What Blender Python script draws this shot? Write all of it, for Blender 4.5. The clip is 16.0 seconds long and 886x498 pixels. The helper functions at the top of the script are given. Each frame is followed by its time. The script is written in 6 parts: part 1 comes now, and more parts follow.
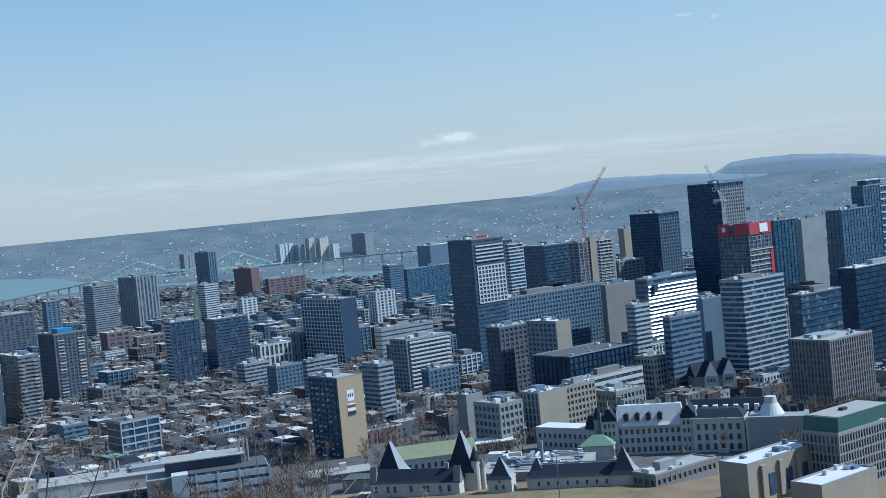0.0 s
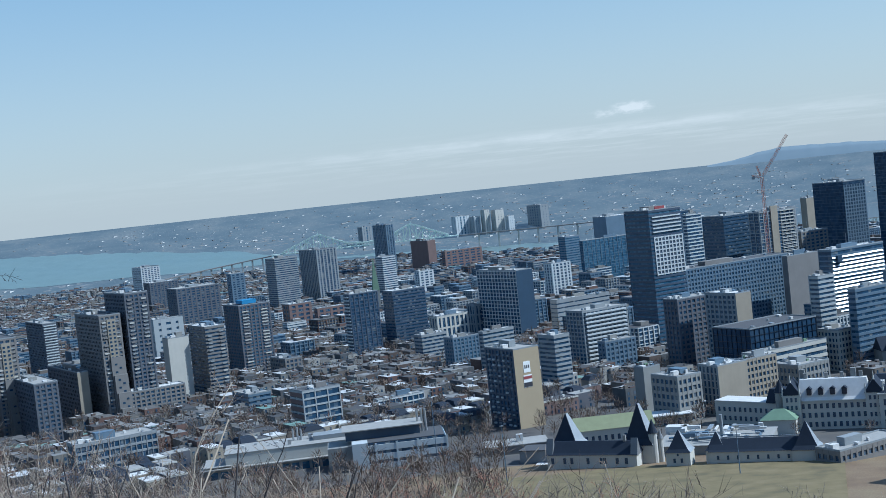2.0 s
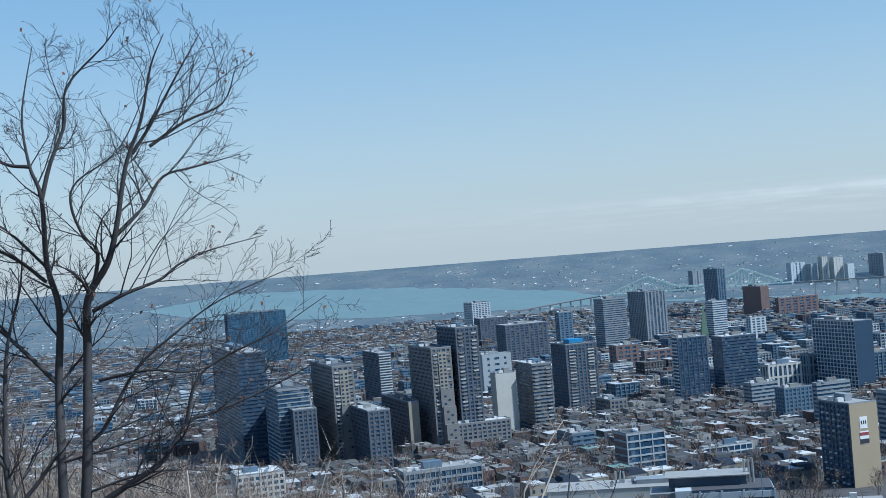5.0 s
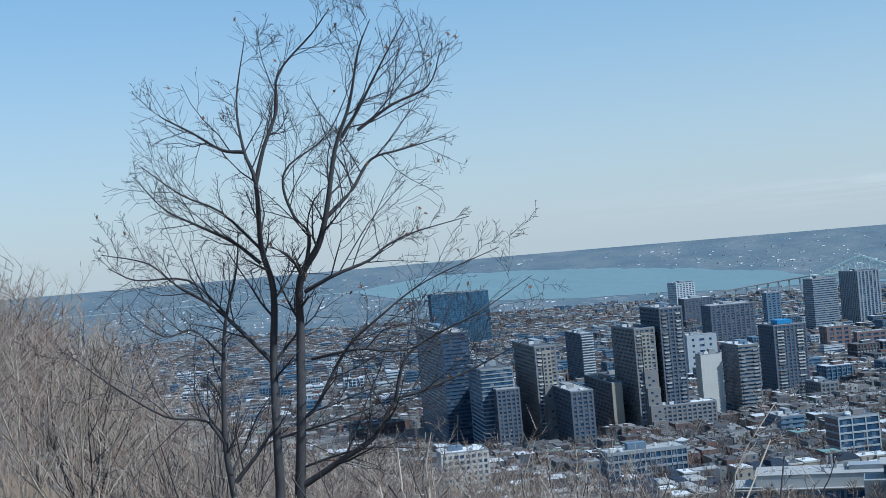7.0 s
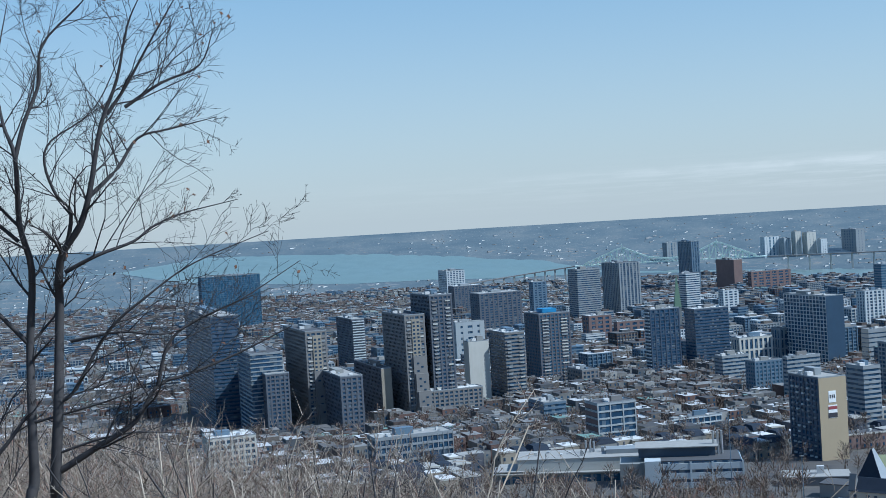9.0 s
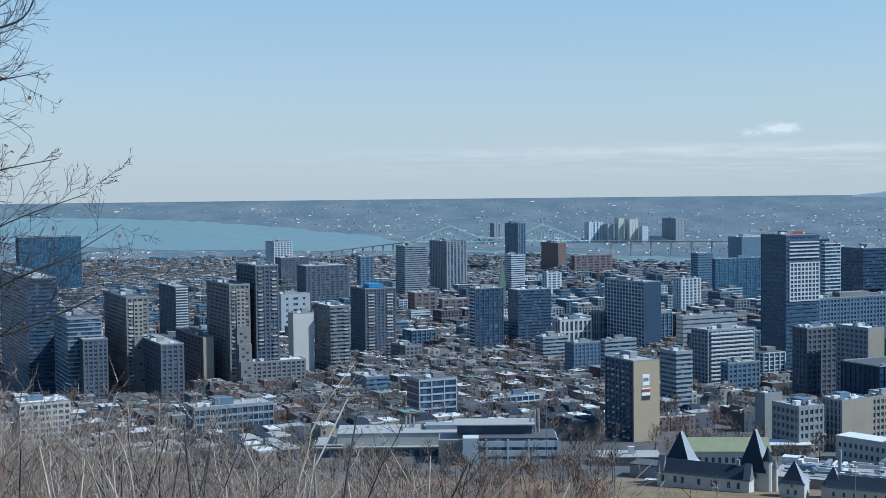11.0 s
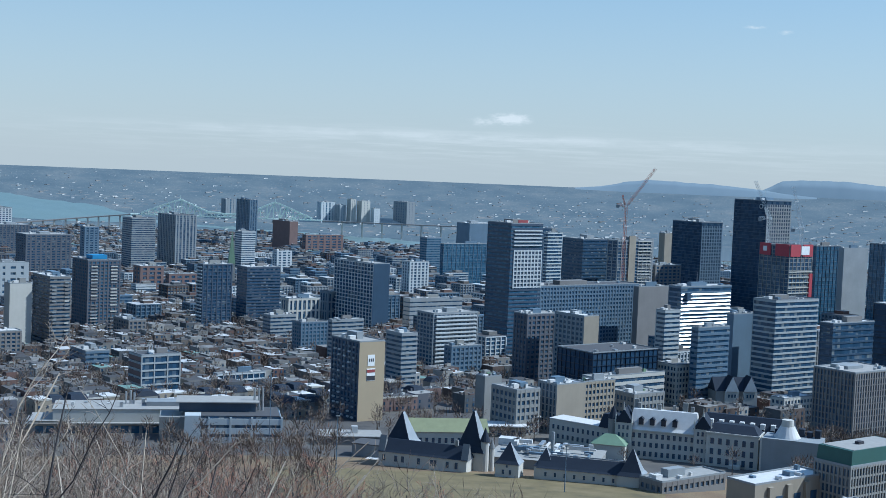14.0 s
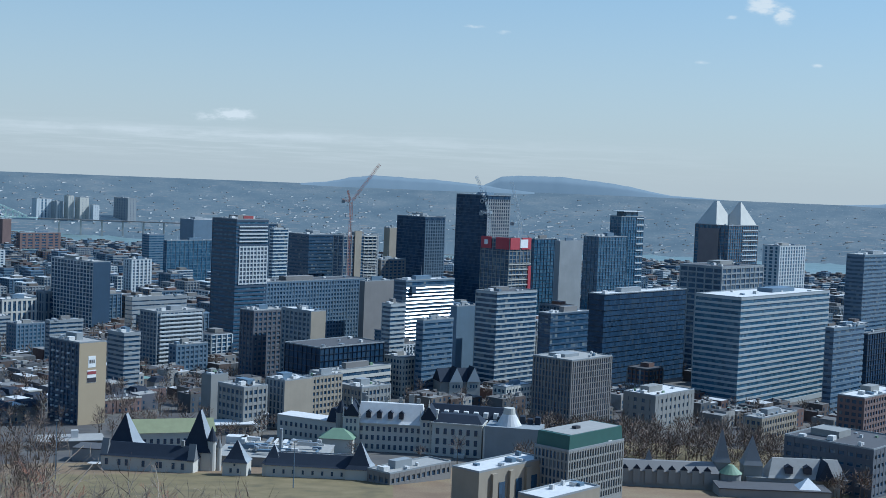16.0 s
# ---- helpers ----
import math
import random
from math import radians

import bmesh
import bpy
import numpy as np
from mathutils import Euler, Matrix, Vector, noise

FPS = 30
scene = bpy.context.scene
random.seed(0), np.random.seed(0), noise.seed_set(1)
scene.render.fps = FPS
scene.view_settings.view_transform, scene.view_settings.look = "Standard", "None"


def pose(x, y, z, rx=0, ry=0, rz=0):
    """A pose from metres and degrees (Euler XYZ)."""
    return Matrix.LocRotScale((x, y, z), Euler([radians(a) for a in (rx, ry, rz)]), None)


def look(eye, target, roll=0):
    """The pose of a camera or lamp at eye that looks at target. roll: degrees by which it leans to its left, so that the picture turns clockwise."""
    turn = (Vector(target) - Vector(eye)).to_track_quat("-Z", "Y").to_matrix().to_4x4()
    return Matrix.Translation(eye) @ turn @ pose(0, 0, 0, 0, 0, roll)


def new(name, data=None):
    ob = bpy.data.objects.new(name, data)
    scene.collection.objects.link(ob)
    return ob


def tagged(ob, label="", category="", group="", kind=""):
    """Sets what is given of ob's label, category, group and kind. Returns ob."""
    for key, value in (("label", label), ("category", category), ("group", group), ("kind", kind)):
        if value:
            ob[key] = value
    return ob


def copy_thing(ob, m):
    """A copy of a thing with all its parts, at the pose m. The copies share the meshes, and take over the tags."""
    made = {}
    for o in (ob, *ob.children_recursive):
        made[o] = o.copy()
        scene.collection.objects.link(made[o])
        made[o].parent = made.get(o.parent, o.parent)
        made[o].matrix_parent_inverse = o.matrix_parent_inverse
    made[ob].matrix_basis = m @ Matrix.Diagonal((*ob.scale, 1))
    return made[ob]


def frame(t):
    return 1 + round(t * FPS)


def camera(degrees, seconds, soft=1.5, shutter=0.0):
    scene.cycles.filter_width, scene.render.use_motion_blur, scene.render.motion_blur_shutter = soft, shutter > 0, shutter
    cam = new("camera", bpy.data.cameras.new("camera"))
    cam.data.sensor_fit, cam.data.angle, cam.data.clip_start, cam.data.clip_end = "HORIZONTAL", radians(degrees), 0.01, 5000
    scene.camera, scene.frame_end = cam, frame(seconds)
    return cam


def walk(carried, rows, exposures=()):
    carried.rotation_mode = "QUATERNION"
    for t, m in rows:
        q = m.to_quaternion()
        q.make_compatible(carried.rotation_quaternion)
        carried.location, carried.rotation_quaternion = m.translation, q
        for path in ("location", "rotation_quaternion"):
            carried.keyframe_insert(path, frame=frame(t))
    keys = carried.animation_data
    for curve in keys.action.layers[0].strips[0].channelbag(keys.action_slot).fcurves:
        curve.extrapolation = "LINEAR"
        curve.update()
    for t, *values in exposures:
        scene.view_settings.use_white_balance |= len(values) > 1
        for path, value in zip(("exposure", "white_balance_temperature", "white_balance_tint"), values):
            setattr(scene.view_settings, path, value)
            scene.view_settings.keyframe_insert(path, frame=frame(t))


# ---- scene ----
cam = camera(36.33, 16.0, soft=0.75)
EYE = 220.0
# seconds, yaw, pitch, roll; the camera turns about a standing point
ROWS = [
    (0, 0.00, -2.41, 5.43),
    (0.5, 1.64, -2.33, 5.77),
    (1, 2.84, -2.64, 5.84),
    (1.5, 4.46, -2.81, 5.96),
    (2, 7.45, -2.86, 6.08),
    (2.5, 10.75, -1.73, 6.10),
    (3, 11.84, -1.58, 5.84),
    (3.5, 13.40, -1.47, 5.44),
    (4, 15.87, -1.14, 5.03),
    (4.5, 18.71, -0.66, 4.72),
    (5, 21.45, 0.16, 4.52),
    (5.2, 22.50, 0.06, 4.34),
    (7.3, 30.27, 0.10, 4.96),
    (7.5, 30.22, 0.13, 4.95),
    (8, 29.47, -0.15, 4.86),
    (8.5, 25.87, -0.84, 4.32),
    (9, 20.41, -1.29, 3.39),
    (9.2, 19.66, -1.24, 2.51),
    (11.3, 11.12, -2.93, 0.10),
    (11.5, 9.44, -3.11, -0.38),
    (12, 6.34, -3.23, -1.27),
    (12.5, 5.91, -3.43, -1.73),
    (13, 4.90, -3.47, -1.99),
    (13.5, 4.34, -3.48, -2.18),
    (14, 2.01, -3.34, -2.33),
    (14.5, 0.01, -3.26, -2.40),
    (15, -2.58, -3.31, -2.39),
    (15.5, -5.63, -3.30, -2.32),
    (16, -9.60, -3.06, -2.32),
]


def stand(t, yaw, pitch, roll):
    a = radians(yaw)
    return (t, pose(-0.35 * math.sin(a), 0.35 * math.cos(a), EYE, 90 + pitch, roll, yaw))


walk(cam, [stand(*r) for r in ROWS], exposures=[(0.0, 0.25, 5120, 3), (14.5, 0.25, 5120, 3), (16.0, 0.16, 5120, 3)])

# ---- sky and sun ----
SUN_AZ, SUN_EL = 85.0, 44.0   # degrees clockwise from the y axis; above the horizon
world = bpy.data.worlds.new("world")
scene.world = world
world.use_nodes = True
WT = world.node_tree
sky = WT.nodes.new("ShaderNodeTexSky")
sky.sky_type, sky.sun_disc = "NISHITA", False
sky.sun_elevation, sky.sun_rotation = radians(SUN_EL), radians(SUN_AZ)
sky.altitude, sky.air_density, sky.dust_density, sky.ozone_density = 220, 1.0, 0.2, 2.0


class Net:
    """Short forms for building node trees."""

    def __init__(self, tree):
        self.t = tree

    def put(self, sock, v):
        if isinstance(v, bpy.types.NodeSocket):
            self.t.links.new(v, sock)
        elif isinstance(v, (tuple, list)) and len(v) == 3 and sock.type == "RGBA":
            sock.default_value = (*v, 1)
        else:
            sock.default_value = v

    def math(self, op, a, b=0.0, c=0.0):
        n = self.t.nodes.new("ShaderNodeMath")
        n.operation = op
        for s, v in zip(n.inputs, (a, b, c)):
            self.put(s, v)
        return n.outputs[0]

    def mix(self, f, a, b, blend="MIX"):
        n = self.t.nodes.new("ShaderNodeMix")
        n.data_type, n.blend_type = "RGBA", blend
        self.put(n.inputs[0], f), self.put(n.inputs[6], a), self.put(n.inputs[7], b)
        return n.outputs[2]

    def noise(self, vec, scale, detail=3.0, rough=0.55):
        n = self.t.nodes.new("ShaderNodeTexNoise")
        n.inputs["Scale"].default_value, n.inputs["Detail"].default_value, n.inputs["Roughness"].default_value = scale, detail, rough
        if vec is not None:
            self.t.links.new(vec, n.inputs["Vector"])
        return n.outputs["Fac"]

    def coords(self, kind="Object"):
        return self.t.nodes.new("ShaderNodeTexCoord").outputs[kind]

    def scaled(self, vec, s):
        n = self.t.nodes.new("ShaderNodeMapping")
        n.inputs["Scale"].default_value = s
        self.t.links.new(vec, n.inputs["Vector"])
        return n.outputs[0]

    def ramp(self, f, stops, hard=False):
        n = self.t.nodes.new("ShaderNodeValToRGB")
        e = n.color_ramp.elements
        if hard:
            n.color_ramp.interpolation = "CONSTANT"
        while len(e) < len(stops):
            e.new(0.5)
        for k, (p, c) in zip(e, stops):
            k.position, k.color = p, (*c, 1)
        self.t.links.new(f, n.inputs[0])
        return n.outputs[0]


# thin cloud bank low over the horizon and two small cumulus clouds
N = Net(WT)
sep = WT.nodes.new("ShaderNodeSeparateXYZ")
WT.links.new(N.coords("Generated"), sep.inputs[0])
az = N.math("MULTIPLY", N.math("ARCTAN2", sep.outputs[0], sep.outputs[1]), 57.2958)
el = N.math("MULTIPLY", N.math("ARCSINE", sep.outputs[2]), 57.2958)
cv = WT.nodes.new("ShaderNodeCombineXYZ")
WT.links.new(N.math("MULTIPLY", az, 0.35), cv.inputs[0])
WT.links.new(N.math("MULTIPLY", el, 1.6), cv.inputs[1])
wisps = N.noise(cv.outputs[0], 1.0, 5.0, 0.6)
fluff = N.noise(N.scaled(cv.outputs[0], (3.0, 1.6, 1)), 2.0, 4.0, 0.6)


def bell(value, mid, width):
    q = N.math("DIVIDE", N.math("SUBTRACT", value, mid), width)
    return N.math("EXPONENT", N.math("MULTIPLY", N.math("MULTIPLY", q, q), -1.0))


def step(value, lo, hi):
    n = WT.nodes.new("ShaderNodeMapRange")
    n.interpolation_type = "SMOOTHSTEP"
    N.put(n.inputs[0], value)
    n.inputs[1].default_value, n.inputs[2].default_value = lo, hi
    return n.outputs[0]


streak = N.noise(N.scaled(cv.outputs[0], (0.5, 2.2, 1)), 1.6, 5.0, 0.62)
bank = N.math("MULTIPLY", N.math("MULTIPLY", bell(el, 1.42, 0.2), bell(az, -1.0, 13.0)), N.math("MULTIPLY_ADD", step(wisps, 0.36, 0.6), 0.75, 0.25))
thin = N.math("MULTIPLY", N.math("MULTIPLY", bell(el, 1.0, 0.7), bell(az, 0.0, 18.0)), step(streak, 0.42, 0.66))


def puff(a, e, wa, we):
    """A small cumulus cloud: a ragged bell with a flatter base."""
    body = N.math("MULTIPLY", bell(el, e, we), bell(az, a, wa))
    return N.math("MULTIPLY", body, N.math("MULTIPLY_ADD", fluff, 2.2, -0.1))


puffs = puff(0.75, 2.26, 0.95, 0.27)
for spot in ((-0.35, 2.12, 0.75, 0.25), (22.6, 7.5, 0.75, 0.42), (23.4, 7.1, 0.45, 0.4), (21.35, 7.0, 0.3, 0.13), (11.9, 6.15, 0.4, 0.12), (10.7, 6.35, 0.6, 0.1), (20.2, 5.15, 0.4, 0.1), (24.8, 5.1, 0.3, 0.12)):
    size = puff(*spot)
    if spot[0] not in (22.6, 23.4):
        size = N.math("MULTIPLY", size, 0.62)
    puffs = N.math("MAXIMUM", puffs, size)
puffs = step(puffs, 0.22, 0.95)
cloud = N.math("MINIMUM", N.math("ADD", N.math("ADD", N.math("MULTIPLY", bank, 0.5), N.math("MULTIPLY", thin, 0.28)), N.math("MULTIPLY", puffs, 0.9)), 1.0)
murk = N.math("EXPONENT", N.math("MULTIPLY", N.math("MAXIMUM", el, 0.0), -0.028))
veil = N.mix(step(el, -1.0, 15.0), (4.0, 3.98, 3.75), (1.38, 2.12, 2.34))
dome = N.mix(1.0, sky.outputs[0], (1.7, 1.7, 1.7), "MULTIPLY")
clear = N.mix(N.math("MULTIPLY", murk, 0.95), dome, veil)
WT.links.new(N.mix(cloud, clear, (6.4, 6.1, 5.6)), WT.nodes["Background"].inputs[0])
WT.nodes["Background"].inputs["Strength"].default_value = 0.11
sun = new("sun", bpy.data.lights.new("sun", "SUN"))
sun.data.energy, sun.data.angle, sun.data.color = 5.0, radians(0.53), (1.0, 0.94, 0.85)
sa, se = radians(SUN_AZ), radians(SUN_EL)
sun.matrix_world = look((0, 0, 600), Vector((0, 0, 600)) - Vector((math.sin(sa) * math.cos(se), math.cos(sa) * math.cos(se), math.sin(se))))


# ---- materials ----
def material(name):
    m = bpy.data.materials.new(name)
    m.use_nodes = True
    return m, Net(m.node_tree), m.node_tree.nodes["Principled BSDF"]


def wall_mat(name, col, rough=0.85, spread=0.35, streak=0.25):
    """Masonry, concrete or painted panel: a tone for each building, stains in two sizes, rain streaks."""
    m, n, b = material(name)
    o = n.coords()
    big = n.noise(o, 0.09, 4)
    fine = n.noise(o, 1.7, 3)
    run = n.noise(n.scaled(o, (0.9, 0.9, 0.05)), 1.0, 3)
    dark = tuple(c * (1 - spread) for c in col)
    c = n.mix(big, dark, tuple(min(1, k * (1 + spread * 0.6)) for k in col))
    c = n.mix(n.math("MULTIPLY", run, streak), c, tuple(k * 0.55 for k in col))
    c = n.mix(n.math("MULTIPLY", fine, 0.3), c, tuple(k * 0.7 for k in col))
    n.put(b.inputs["Base Color"], c)
    b.inputs["Roughness"].default_value = rough
    bump = m.node_tree.nodes.new("ShaderNodeBump")
    bump.inputs["Strength"].default_value, bump.inputs["Distance"].default_value = 0.3, 0.05
    m.node_tree.links.new(fine, bump.inputs["Height"])
    m.node_tree.links.new(bump.outputs[0], b.inputs["Normal"])
    return m


def glass_mat(name, dark, light, rough=0.12, cell=(0.4, 0.4, 0.3), share=0.3, spec=0.6):
    """Window glass seen from outside: dark rooms, some with pale blinds, each pane a little uneven."""
    m, n, b = material(name)
    o = n.coords()
    f = m.node_tree.nodes.new("ShaderNodeVectorMath")
    f.operation = "FLOOR"
    m.node_tree.links.new(n.scaled(o, cell), f.inputs[0])
    w = m.node_tree.nodes.new("ShaderNodeTexWhiteNoise")
    m.node_tree.links.new(f.outputs[0], w.inputs["Vector"])
    r = n.ramp(w.outputs["Value"], [(0.0, dark), (1 - share, tuple(k * 1.6 for k in dark)), (1.0, light)])
    n.put(b.inputs["Base Color"], r)
    n.put(b.inputs["Roughness"], n.math("MULTIPLY_ADD", w.outputs["Value"], 0.12, rough))
    b.inputs["Specular IOR Level"].default_value = spec
    return m


def plain(name, col, rough=0.7, metal=0.0, spec=0.5):
    m, n, b = material(name)
    o = n.coords()
    c = n.mix(n.noise(o, 0.35, 4), tuple(k * 0.75 for k in col), tuple(min(1, k * 1.15) for k in col))
    n.put(b.inputs["Base Color"], n.mix(n.math("MULTIPLY", n.noise(o, 3.0), 0.3), c, tuple(k * 0.6 for k in col)))
    b.inputs["Roughness"].default_value, b.inputs["Metallic"].default_value = rough, metal
    b.inputs["Specular IOR Level"].default_value = spec
    return m


def island_mat(name, stops, rough=0.85):
    """Colour by piece of a joined mesh, with stains."""
    m, n, b = material(name)
    g = m.node_tree.nodes.new("ShaderNodeNewGeometry")
    c = n.ramp(g.outputs["Random Per Island"], stops, hard=True)
    o = n.coords()
    c = n.mix(n.math("MULTIPLY", n.noise(o, 0.25, 4), 0.7), c, (0.0, 0.0, 0.0))
    c = n.mix(n.math("MULTIPLY", n.noise(o, 1.5), 0.25), c, (0.12, 0.1, 0.09))
    n.put(b.inputs["Base Color"], c)
    b.inputs["Roughness"].default_value = rough
    return m


# haze is put into many wall and glass colours: bluer, dark ones lighter
M = dict(
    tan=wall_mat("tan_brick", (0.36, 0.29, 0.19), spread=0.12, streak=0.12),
    brown=wall_mat("hazed_brown_brick", (0.1, 0.105, 0.125)),
    darkbrown=wall_mat("hazed_dark_brick", (0.098, 0.108, 0.13)),
    taupe=wall_mat("taupe_concrete", (0.19, 0.182, 0.175)),
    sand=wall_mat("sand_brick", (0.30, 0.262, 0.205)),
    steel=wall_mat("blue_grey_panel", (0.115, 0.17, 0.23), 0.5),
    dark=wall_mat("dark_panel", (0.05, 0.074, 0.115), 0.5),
    navy=wall_mat("navy_panel", (0.042, 0.074, 0.12), 0.4),
    black=wall_mat("black_panel", (0.016, 0.026, 0.044), 0.3),
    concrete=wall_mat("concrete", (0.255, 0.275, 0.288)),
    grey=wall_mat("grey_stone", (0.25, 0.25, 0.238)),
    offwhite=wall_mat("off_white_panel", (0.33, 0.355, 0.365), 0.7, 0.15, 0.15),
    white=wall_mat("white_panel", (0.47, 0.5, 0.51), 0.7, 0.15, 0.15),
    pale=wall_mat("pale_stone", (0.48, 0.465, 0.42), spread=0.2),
    rose=wall_mat("rose_granite", (0.18, 0.15, 0.15), 0.5),
    red=wall_mat("red_brick", (0.17, 0.115, 0.105)),
    redscreen=plain("red_screen", (0.36, 0.045, 0.06), 0.7),
    banner=plain("white_banner", (0.75, 0.75, 0.73)),
    ink=plain("dark_print", (0.03, 0.03, 0.04)),
    redprint=plain("red_print", (0.26, 0.05, 0.055)),
    # pale copy of the slate, with the sun on right-hand slopes painted in
    slate_lit=plain("sunlit_slate", (0.25, 0.27, 0.29), 0.5),
    mirror=plain("polished_metal", (0.86, 0.86, 0.85), 0.22, 1.0),
    metal=plain("galvanised_metal", (0.5, 0.51, 0.52), 0.45, 0.8),
    gravel=plain("roof_gravel", (0.3, 0.29, 0.27), 0.95),
    tar=plain("roof_tar", (0.07, 0.07, 0.075), 0.9),
    snow=plain("white_roof", (0.56, 0.55, 0.53), 0.8),
    slate=plain("roof_slate", (0.026, 0.034, 0.05), 0.8, 0.0, 0.15),
    slate_pale=plain("grey_slate", (0.16, 0.165, 0.17), 0.6),
    copper=plain("green_copper", (0.15, 0.23, 0.15), 0.7),
    attic=plain("dark_green_metal", (0.028, 0.09, 0.078), 0.6),
    sage=plain("sage_roof", (0.2, 0.215, 0.115), 0.75),
    teal=plain("teal_glass_panel", (0.04, 0.2, 0.2), 0.3),
    blue=plain("blue_screen", (0.03, 0.2, 0.4), 0.6),
    crane=plain("crane_paint", (0.55, 0.2, 0.12), 0.6),
    steelgreen=plain("bridge_paint", (0.66, 0.76, 0.66), 0.6),
    bark=plain("grey_bark", (0.055, 0.051, 0.052), 0.95, 0.0, 0.2),
    bark_pale=plain("pale_bark", (0.36, 0.3, 0.23), 0.9),
    twig=plain("grey_brown_twig", (0.3, 0.245, 0.19), 0.95),
    twig_red=plain("reddish_twig", (0.33, 0.165, 0.11), 0.95),
    deadleaf=plain("dead_leaf", (0.14, 0.07, 0.04), 0.9),
    glass=glass_mat("window_glass", (0.022, 0.048, 0.085), (0.16, 0.18, 0.19), share=0.26),
    blueglass=glass_mat("blue_glass", (0.026, 0.066, 0.11), (0.08, 0.145, 0.2), 0.12, share=0.4),
    blackglass=glass_mat("black_glass", (0.017, 0.036, 0.066), (0.035, 0.056, 0.085), 0.2, spec=0.16),
)

# ---- ground ----
GR = ((0, 218.4), (3, 218.2), (8, 214.5), (22, 207.5), (60, 196), (200, 150), (420, 106), (600, 90), (800, 79), (1200, 66), (1600, 52), (2200, 38), (3000, 22), (3700, 8), (4150, 8))
FAR = ((4150, -2.93), (4300, -2.3), (4600, -1.3), (4900, -0.5))
BEHIND = ((0, 218.4), (60, 219), (300, 221), (800, 205), (1500, 120), (3000, 22), (3700, 8))
RIDGE = ((0, 218.4), (3, 218.2), (12, 214.5), (60, 212), (130, 203), (260, 184), (500, 135), (800, 90), (1200, 66))


def lerp(x, table):
    return float(np.interp(x, [g[0] for g in table], [g[1] for g in table]))


def ground_z(r, a=0.0):
    """Height of the ground r metres off, a degrees clockwise from the y axis."""
    if r > 4150:
        return EYE + r * math.tan(radians(lerp(r, FAR)))
    z = lerp(r, GR)
    if r < 1200 and a < -36:
        k = min(1.0, (-36 - a) / 12)
        k = k * k * (3 - 2 * k)
        z += k * (lerp(r, RIDGE) - z)
    if r < 3700 and abs(a) > 60:
        # the hill goes on behind the lookout
        k = min(1.0, (abs(a) - 60) / 45)
        k = k * k * (3 - 2 * k)
        z += k * (lerp(r, BEHIND) - z)
    return z


def ground_xy(x, y):
    return ground_z(math.hypot(x, y), math.degrees(math.atan2(x, y)))


def mesh_of(name, verts, faces, mats, index=None, smooth=False):
    me = bpy.data.meshes.new(name)
    me.from_pydata(verts, [], faces)
    for m in mats:
        me.materials.append(m)
    if index is not None:
        me.polygons.foreach_set("material_index", index)
    if smooth:
        me.polygons.foreach_set("use_smooth", [True] * len(faces))
    me.update()
    return me


def ground_mats():
    m, n, b = material("hillside")
    o = n.coords()
    c = n.ramp(n.noise(o, 0.05, 5), [(0.3, (0.15, 0.095, 0.05)), (0.5, (0.24, 0.165, 0.09)), (0.7, (0.28, 0.22, 0.12))])
    n.put(b.inputs["Base Color"], n.mix(n.noise(o, 1.5, 4), c, (0.1, 0.065, 0.04)))
    b.inputs["Roughness"].default_value = 0.95
    hill = m
    m, n, b = material("city_ground")
    o = n.coords()
    c = n.ramp(n.noise(o, 0.02, 5), [(0.35, (0.055, 0.05, 0.05)), (0.5, (0.1, 0.09, 0.08)), (0.65, (0.14, 0.12, 0.095))])
    c = n.mix(n.math("MULTIPLY", n.noise(o, 0.4, 4), 0.6), c, (0.05, 0.05, 0.05))
    n.put(b.inputs["Base Color"], c)
    b.inputs["Roughness"].default_value = 0.95
    city = m
    m, n, b = material("far_plain")
    # land cover in patches that flatten with distance: woods, fields, suburbs
    parts = m.node_tree.nodes.new("ShaderNodeSeparateXYZ")
    m.node_tree.links.new(n.coords(), parts.inputs[0])
    across = n.math("ARCTAN2", parts.outputs[0], parts.outputs[1])
    depth = n.math("DIVIDE", n.math("SUBTRACT", parts.outputs[2], EYE), 4500.0)
    flat = m.node_tree.nodes.new("ShaderNodeCombineXYZ")
    m.node_tree.links.new(n.math("MULTIPLY", across, 57.3), flat.inputs[0])
    m.node_tree.links.new(n.math("MULTIPLY", depth, 300.0), flat.inputs[1])
    o = flat.outputs[0]
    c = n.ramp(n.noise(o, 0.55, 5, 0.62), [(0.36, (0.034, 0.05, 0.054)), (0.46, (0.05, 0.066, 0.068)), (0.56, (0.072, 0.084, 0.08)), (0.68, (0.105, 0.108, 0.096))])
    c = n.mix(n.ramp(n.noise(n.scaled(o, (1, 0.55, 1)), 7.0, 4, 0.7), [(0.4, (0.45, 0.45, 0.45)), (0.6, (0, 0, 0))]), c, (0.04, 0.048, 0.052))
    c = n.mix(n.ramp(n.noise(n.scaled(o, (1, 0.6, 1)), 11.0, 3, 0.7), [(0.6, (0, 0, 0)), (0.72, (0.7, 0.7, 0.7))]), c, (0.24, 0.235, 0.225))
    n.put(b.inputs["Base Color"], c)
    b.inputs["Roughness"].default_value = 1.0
    # blue base tones and this faint glow stand in for haze over the plain
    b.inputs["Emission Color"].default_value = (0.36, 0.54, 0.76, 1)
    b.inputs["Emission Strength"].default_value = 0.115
    return hill, city, m


